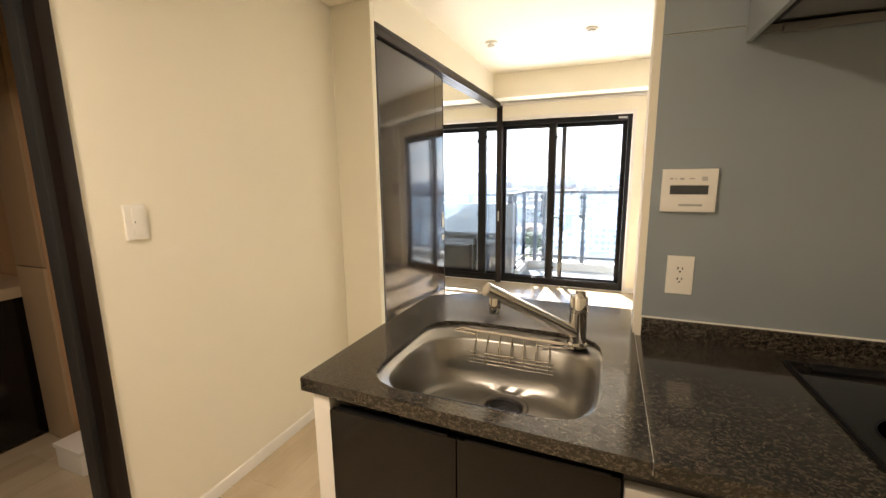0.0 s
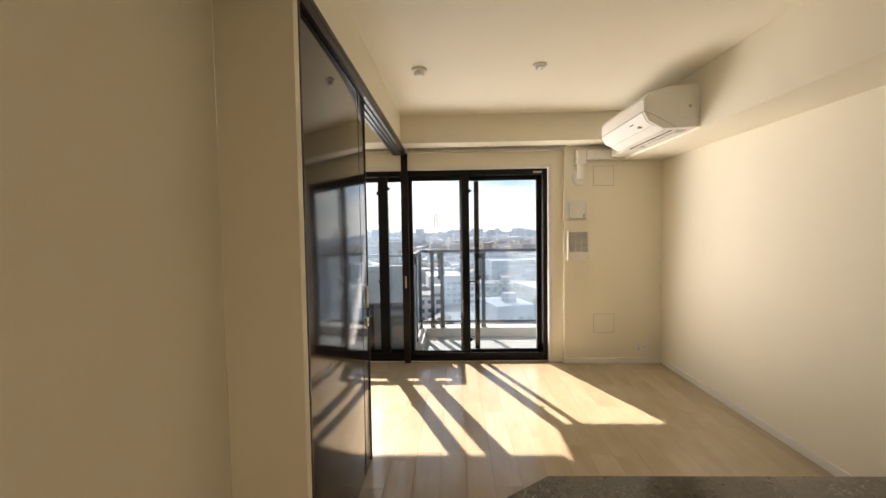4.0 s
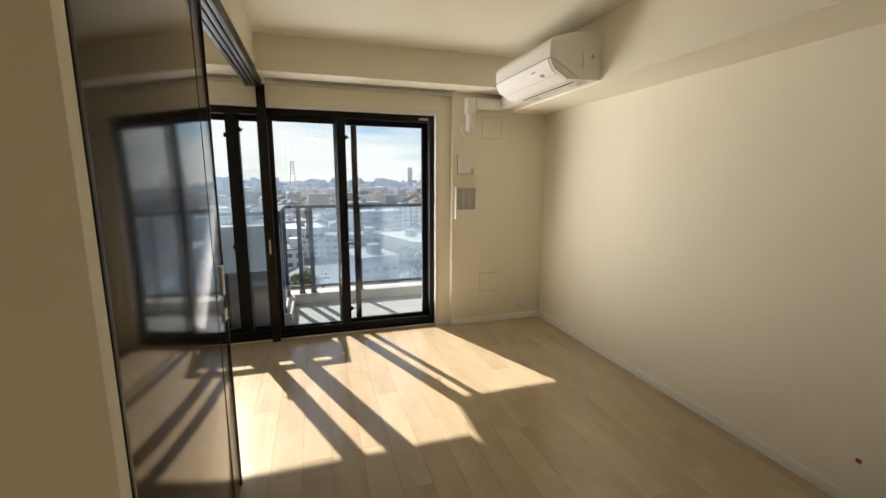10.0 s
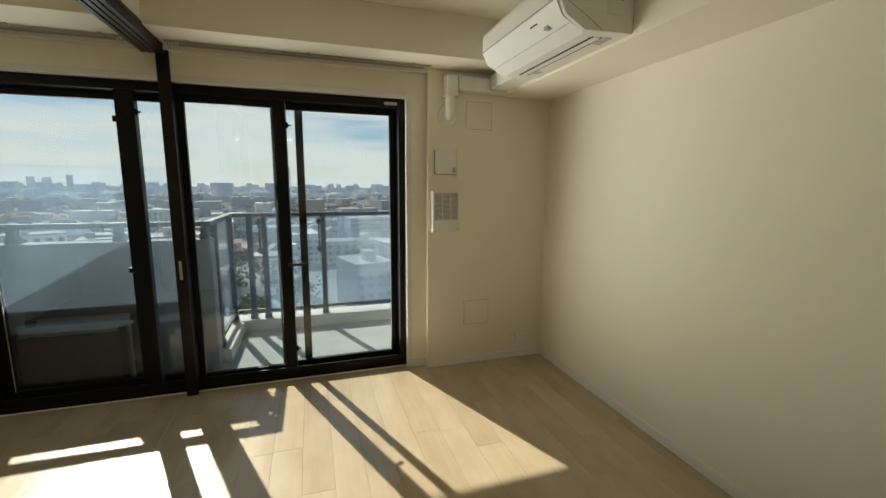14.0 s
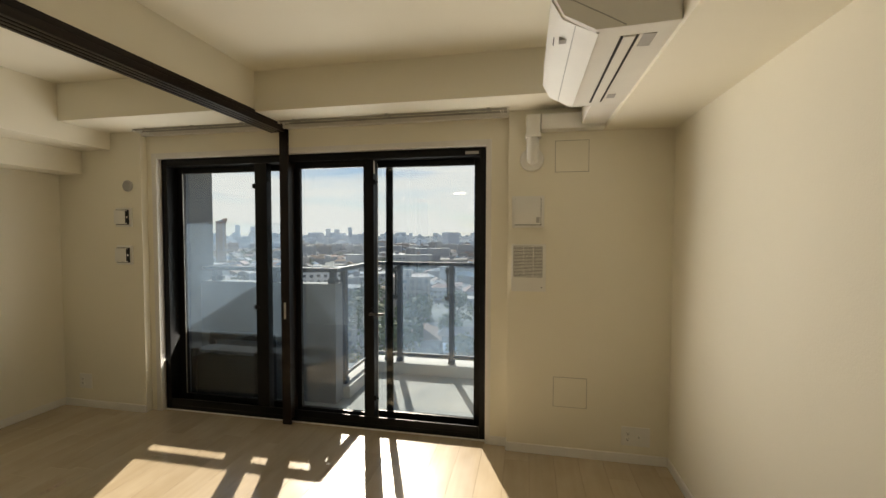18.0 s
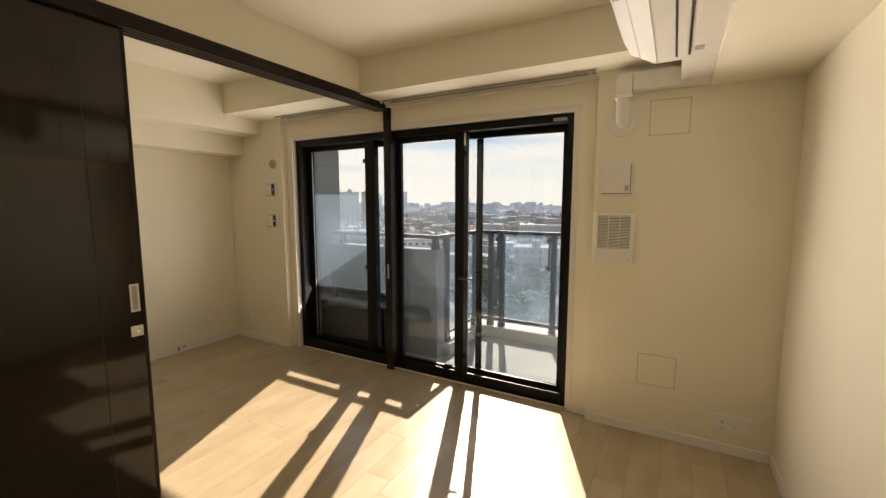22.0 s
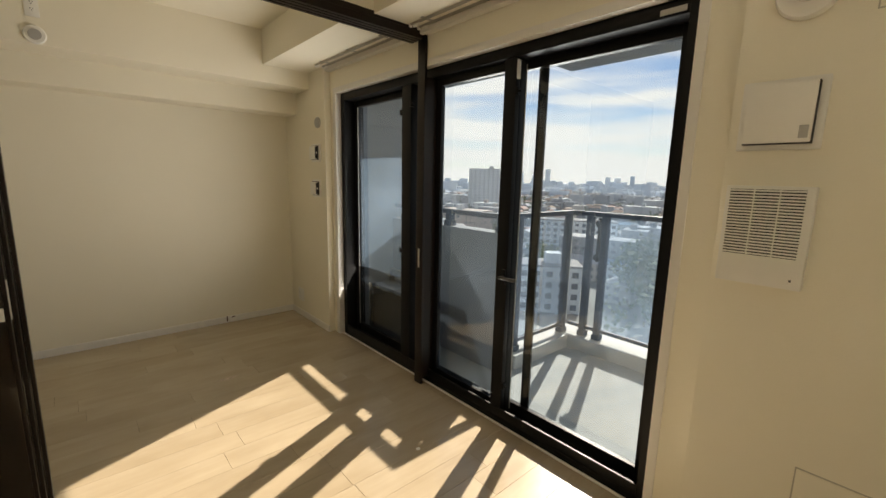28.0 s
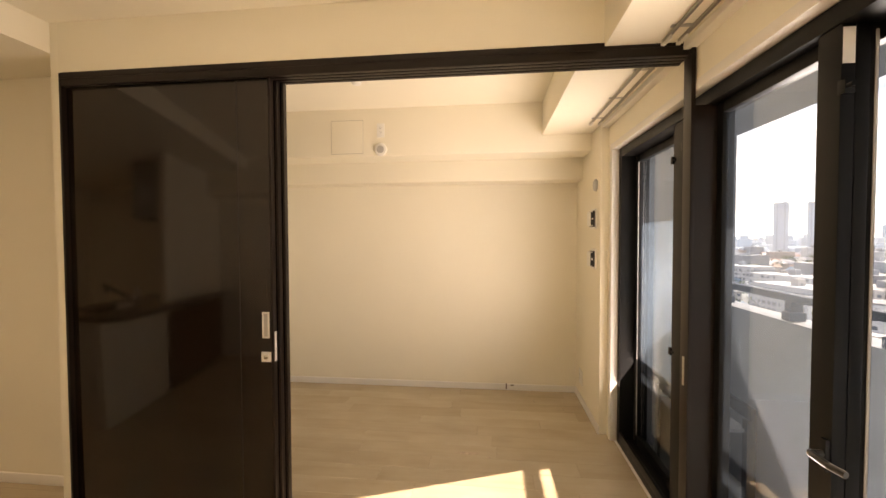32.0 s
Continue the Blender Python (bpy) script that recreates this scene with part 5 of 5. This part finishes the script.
def house(verts, faces, x, y, w, d, hgt, roof, turn):
    """Walls with a gabled (roof > 0) or flat top."""
    c, s_ = math.cos(turn), math.sin(turn)
    def put(u, v, z):
        verts.append((x + u * c - v * s_, y + u * s_ + v * c, GROUND + z))
        return len(verts) - 1
    lo = [put(u, v, 0) for u, v in ((-w, -d), (w, -d), (w, d), (-w, d))]
    hi = [put(u, v, hgt) for u, v in ((-w, -d), (w, -d), (w, d), (-w, d))]
    faces += [(lo[i], lo[(i + 1) % 4], hi[(i + 1) % 4], hi[i]) for i in range(4)]
    if roof <= 0:
        faces.append(tuple(hi))
    if x * x + y * y < 380 ** 2:
        for (ua, va), (ub, vb), nu, nv in (((-w, -d), (w, -d), 0, -1), ((w, -d), (w, d), 1, 0), ((-w, d), (-w, -d), -1, 0)):
            side = math.hypot(ub - ua, vb - va)
            count, floors = int(side / 2.6), int(hgt / 2.7)
            for fl in range(floors):
                for k in range(count):
                    if random.random() < 0.25:
                        continue
                    m0 = (k + 0.5) / count
                    half = random.choice((0.45, 0.8, 0.8)) / side
                    zz = fl * 2.7 + 1.0
                    ids = []
                    for f_, dz_ in ((m0 - half, 0), (m0 + half, 0), (m0 + half, 1.2), (m0 - half, 1.2)):
                        u, v = ua + (ub - ua) * f_ + nu * 0.05, va + (vb - va) * f_ + nv * 0.05
                        glz_v.append((x + u * c - v * s_, y + u * s_ + v * c, GROUND + zz + dz_))
                        ids.append(len(glz_v) - 1)
                    glz_f.append(tuple(ids))
    return hi


glz_v, glz_f = [], []


def gable(verts, faces, x, y, w, d, hgt, roof, turn):
    c, s_ = math.cos(turn), math.sin(turn)
    def put(u, v, z):
        verts.append((x + u * c - v * s_, y + u * s_ + v * c, GROUND + z))
        return len(verts) - 1
    o = 0.6
    e = [put(u, v, hgt - 0.15) for u, v in ((-w - o, -d - o), (w + o, -d - o), (w + o, d + o), (-w - o, d + o))]
    k = 0.0 if random.random() < 0.5 else d * 0.7
    r0, r1 = put(-w - o + k, 0, hgt + roof), put(w + o - k, 0, hgt + roof)
    faces += [(e[0], e[1], r1, r0), (e[2], e[3], r0, r1), (e[1], e[2], r1), (e[3], e[0], r0), (e[3], e[2], e[1], e[0])]


def joined(name, verts, faces, mat, label, category):
    me = bpy.data.meshes.new(name)
    me.from_pydata(verts, [], faces)
    me.materials.append(mat)
    ob = new(name, me)
    return tagged(ob, label, category, "", "stuff")


random.seed(11)
KEEP = [(-66, 95, 24), (-11, 142, 14), (16, 192, 24), (-110, 190, 30), (60, 150, 20), (-30, 88, 14), (-150, 130, 26)]
WALLS_C = islands("house_walls", [(0.46, 0.48, 0.50), (0.38, 0.40, 0.43), (0.44, 0.42, 0.40), (0.30, 0.31, 0.33), (0.54, 0.56, 0.58), (0.40, 0.34, 0.31)])
ROOFS_C = islands("house_roofs", [(0.19, 0.21, 0.24), (0.25, 0.26, 0.28), (0.36, 0.24, 0.21), (0.22, 0.225, 0.24), (0.40, 0.40, 0.42), (0.17, 0.26, 0.36), (0.30, 0.22, 0.18)])
# pale blue tones put distance haze into the far walls
FAR_C = islands("haze_tinted_buildings", [(0.58, 0.65, 0.74), (0.64, 0.70, 0.77), (0.54, 0.61, 0.70), (0.70, 0.74, 0.79)])
wv, wf, rv_, rf = [], [], [], []
placed = 0
while placed < 2600:
    x, y = sector_point(45, 900)
    if any((x - a) ** 2 + (y - b) ** 2 < c * c for a, b, c in KEEP):
        continue
    placed += 1
    turn = random.choice((0.2, 0.2 + math.pi / 2)) + random.uniform(-0.15, 0.15)
    big = random.random() < 0.10
    w, d = (random.uniform(7, 16), random.uniform(5, 8)) if big else (random.uniform(3.5, 6.5), random.uniform(3, 5))
    hgt = random.uniform(8, 19) if big else random.uniform(4.5, 7)
    flat = big or random.random() < 0.14
    house(wv, wf, x, y, w, d, hgt, 0 if flat else 1, turn)
    if flat and big:
        house(wv, wf, x + random.uniform(-2, 2), y + random.uniform(-2, 2), 1.6, 1.6, hgt + 2.6, 0, turn)
    if not flat:
        gable(rv_, rf, x, y, w, d, hgt, random.uniform(1.2, 2.6), turn)
joined("town_walls", wv, wf, WALLS_C, "dense low town of pale houses and flats", "houses")
joined("town_windows", glz_v, glz_f, surface("town_window_glass", (0.12, 0.14, 0.17), 0.3, spec=0.3), "many small dark house windows", "windows")
joined("town_roofs", rv_, rf, ROOFS_C, "dense dark and reddish house roofs", "roofs")
fv, ff = [], []
for _ in range(2600):
    x, y = sector_point(850, 3200)
    tall = random.random()
    hgt = random.uniform(6, 16) if tall < 0.9 else random.uniform(18, 38)
    house(fv, ff, x, y, random.uniform(6, 22), random.uniform(5, 14), hgt, 0, random.uniform(0, 1.5))
for a0 in (-0.32, -0.28, -0.26, -0.22, 0.42, 0.45, 0.47, 0.60, 0.63, 0.66, 0.69, 0.86, 0.90, 1.20, 1.24, 1.33):
    r = random.uniform(2600, 3400)
    house(fv, ff, -r * math.sin(a0), r * math.cos(a0), random.uniform(12, 24), 14, random.uniform(50, 110), 0, a0)
joined("far_town", fv, ff, FAR_C, "far town and tower blocks tinted with distance haze", "skyline")


def flats(cx_, cy_, w, d, storeys, turn, mat, label, bays, glass=None):
    """An apartment block with its windows, balconies and roof edge."""
    hgt = storeys * 2.9 + 0.6
    t = thing("apartment_building", (cx_, cy_, GROUND), label, "building")
    spin = Matrix.Translation((cx_, cy_, GROUND)) @ Matrix.Rotation(turn, 4, "Z")
    def put(name, bm, m, parent):
        bmesh.ops.transform(bm, matrix=spin, verts=bm.verts)
        return part(name, bm, m, parent, soft=False)
    put("wall", B(-w, w, -d, d, 0, hgt), mat, t)
    bm = bmesh.new()
    box(bm, -w - 0.2, w + 0.2, -d - 0.2, d + 0.2, hgt, hgt + 0.5)
    roof = put("roof", bm, ROOF_FLAT, t)
    put("roof_hut", B(w * 0.3, w * 0.3 + 4, -2, 2, hgt + 0.5, hgt + 3.2), mat, roof)
    for fl in range(storeys):
        z = fl * 2.9 + 0.9
        for b_ in range(bays):
            u = -w + (b_ + 0.5) * 2 * w / bays
            g = put("window", B(u - 0.8, u + 0.8, -d - 0.04, -d + 0.1, z, z + 1.5), glass or FAR_GLASS, t)
            if b_ % 2 == 0:
                put("balcony", B(u - 1.3, u + 1.3, -d - 1.0, -d - 0.05, z - 0.9, z + 0.25), mat, t)
        for e in (-1, 1):
            put("window", B(e * w - 0.05, e * w + 0.05, -0.8, 0.8, z, z + 1.4), glass or FAR_GLASS, t)
    return t


ROOF_FLAT = surface("flat_roof", (0.26, 0.26, 0.27), 0.85, vary=0.15, scale=0.3, spec=0.12)
FAR_GLASS = surface("far_window_glass", (0.10, 0.12, 0.15), 0.15)
PALE = surface("pale_render", (0.62, 0.64, 0.66), 0.8, vary=0.08, scale=0.2)
CREAM = surface("cream_render", (0.50, 0.48, 0.45), 0.8, vary=0.08, scale=0.2)
flats(-66, 95, 13, 5, 4, radians(40), PALE, "white four-storey apartment block below the balcony", 8)
flats(-11, 142, 5.5, 5, 4, radians(4), PALE, "narrow pale four-storey apartment block", 4)
flats(16, 192, 14, 6, 3, radians(-6), CREAM, "long cream three-storey block with a flat roof", 8)
flats(-110, 190, 20, 6, 5, radians(30), PALE, "long white five-storey apartment block", 12)
# panes paled so that distance haze sits in their colour
FAR_GLASS_P = surface("haze_paled_window", (0.34, 0.37, 0.41), 0.3)
BROWN_R = surface("brown_render", (0.36, 0.27, 0.23), 0.8, vary=0.08, scale=0.2)
flats(-284, 311, 15, 7, 15, radians(42), PALE, "tall grey apartment block on the rise", 7, FAR_GLASS_P)
flats(-268, 326, 4, 5, 15, radians(40), BROWN_R, "slim reddish-brown tower beside the tall block", 2, FAR_GLASS_P)
# haze blue put straight into the towers' wall colour
HAZY = surface("haze_tinted_render", (0.62, 0.68, 0.76), 0.8, vary=0.05, scale=0.05)
flats(-755, 490, 10, 9, 30, radians(57), HAZY, "far high-rise tower with bluish haze in its colour", 2, FAR_GLASS_P)
flats(-733, 527, 9, 9, 30, radians(54), HAZY, "far high-rise tower with bluish haze in its colour", 2, FAR_GLASS_P)
flats(-150, 130, 16, 6, 4, radians(50), PALE, "long white apartment block among trees", 9)
flats(60, 300, 16, 7, 5, radians(-10), PALE, "pale apartment block in the middle distance", 8)

# lattice mast on the horizon
mast = thing("lattice_mast", (-64, 1400, GROUND), "red and white lattice mast on the horizon", "mast")
bm = bmesh.new()
for i in range(4):
    sx, sy = ((-1, -1), (1, -1), (1, 1), (-1, 1))[i]
    rod(bm, (-64 + sx * 9, 1400 + sy * 9, GROUND), (-64 + sx * 3.5, 1400 + sy * 3.5, GROUND + 84), 0.8, 6)
part("legs", bm, surface("mast_paint", (0.62, 0.58, 0.58), 0.6), mast)
for k in range(5):
    zz = GROUND + 48 + k * 9
    part("platform", B(-70, -58, 1394, 1406, zz, zz + 2.5), surface("mast_ring", (0.66, 0.58, 0.57), 0.6), mast, soft=False)

# trees
LEAVES = islands("foliage", [(0.075, 0.115, 0.05), (0.10, 0.14, 0.06), (0.08, 0.12, 0.055), (0.14, 0.14, 0.06), (0.09, 0.125, 0.06)], 0.7)
BARK = surface("bark", (0.08, 0.06, 0.045), 0.9, vary=0.3, scale=3)


def crown_points(verts, faces, x, y, z0, hgt, rad, count):
    """Many small leaf clumps round an uneven crown."""
    lobes = [(random.uniform(-0.5, 0.5) * rad, random.uniform(-0.5, 0.5) * rad, random.uniform(0.35, 0.95) * hgt, random.uniform(0.4, 0.75) * rad) for _ in range(6)]
    for _ in range(count):
        lx, ly, lz, lr = random.choice(lobes)
        v = Vector((random.gauss(0, 1), random.gauss(0, 1), random.gauss(0, 0.8))).normalized() * lr * random.uniform(0.75, 1.08)
        p = Vector((x + lx, y + ly, z0 + lz)) + v
        s_ = random.uniform(0.25, 0.6) * max(rad / 4, 0.6)
        u = Vector((random.uniform(-1, 1), random.uniform(-1, 1), random.uniform(-0.6, 0.6))).normalized() * s_
        w = u.cross(v).normalized() * s_ * 0.8 if v.length > 0 else Vector((0, 0, s_))
        i = len(verts)
        verts += [tuple(p - u), tuple(p + w), tuple(p + u), tuple(p - w)]
        faces.append((i, i + 1, i + 2, i + 3))


def tree(x, y, hgt, rad, label):
    t = thing("tree", (x, y, GROUND), label, "tree", "trees below the tower")
    bm = bmesh.new()
    rod(bm, (x, y, GROUND), (x, y, GROUND + hgt * 0.55), 0.30, 8, 0.16)
    for k in range(5):
        a = k * 1.3
        rod(bm, (x, y, GROUND + hgt * (0.3 + 0.05 * k)), (x + rad * 0.6 * math.cos(a), y + rad * 0.6 * math.sin(a), GROUND + hgt * 0.7), 0.12, 6, 0.04)
    part("trunk", bm, BARK, t)
    vs, fs = [], []
    crown_points(vs, fs, x, y, GROUND + hgt * 0.25, hgt * 0.75, rad, 700)
    me = bpy.data.meshes.new("crown")
    me.from_pydata([tuple(Vector(v) - Vector((x, y, GROUND))) for v in vs], [], fs)
    me.materials.append(LEAVES)
    c = new("crown", me)
    c.parent = t


random.seed(23)
for x, y, hgt, rad in ((-28, 92, 13, 6), (-20, 118, 11, 5), (-38, 104, 14, 6.5), (-48, 120, 12, 6), (-14, 100, 9, 4), (-4, 112, 10, 4.5), (-78, 118, 13, 6), (-88, 108, 12, 6),
                       (-34, 130, 13, 6), (-56, 140, 14, 7), (30, 140, 10, 5), (-24, 150, 12, 6)):
    tree(x, y, hgt, rad, "broad green tree among the houses")
tv, tf = [], []
for _ in range(420):
    x, y = sector_point(55, 700)
    if any((x - a) ** 2 + (y - b) ** 2 < (c * 0.6) ** 2 for a, b, c in KEEP):
        continue
    for k in range(random.choice((1, 1, 2, 3))):
        crown_points(tv, tf, x + random.uniform(-6, 6), y + random.uniform(-6, 6), GROUND + 1, random.uniform(6, 12), random.uniform(3, 6), 70)
joined("far_trees", tv, tf, LEAVES, "clumps of trees between the houses", "trees")

# ---- floor ----
floor = structure("floor", B(-3.6, 1.5, Y_BACK - 0.1, 5.3, -0.2, -0.012), surface("plank_joint", (0.16, 0.11, 0.07), 0.7), "pale maple plank floor with sun patches", "floor")
random.seed(4)
plank_mesh = {}
x, i = -3.468, 0
PW = 0.15
while x < X_RIGHT:
    y = Y_BACK - random.random() * 0.9
    while y < 5.19:
        y0, y1 = max(y, Y_BACK), min(y + 0.91, 5.19)
        if y1 - y0 > 0.02:
            w = min(PW, X_RIGHT - x)
            x0 = max(x, X_LEFT)
            w -= x0 - x
            key = (round(y1 - y0, 3), round(w, 3))
            if key not in plank_mesh:
                plank_mesh[key] = mesh_of("plank", B(0.0003, key[1] - 0.0003, 0.0003, key[0] - 0.0003, -0.012, 0, bevel=0.0007, seg=1), MAPLE, False)
            p = new("plank", plank_mesh[key])
            p.location = (x0, y0, 0)
            p.parent = floor
        y += 0.91
    x += PW
    i += 1
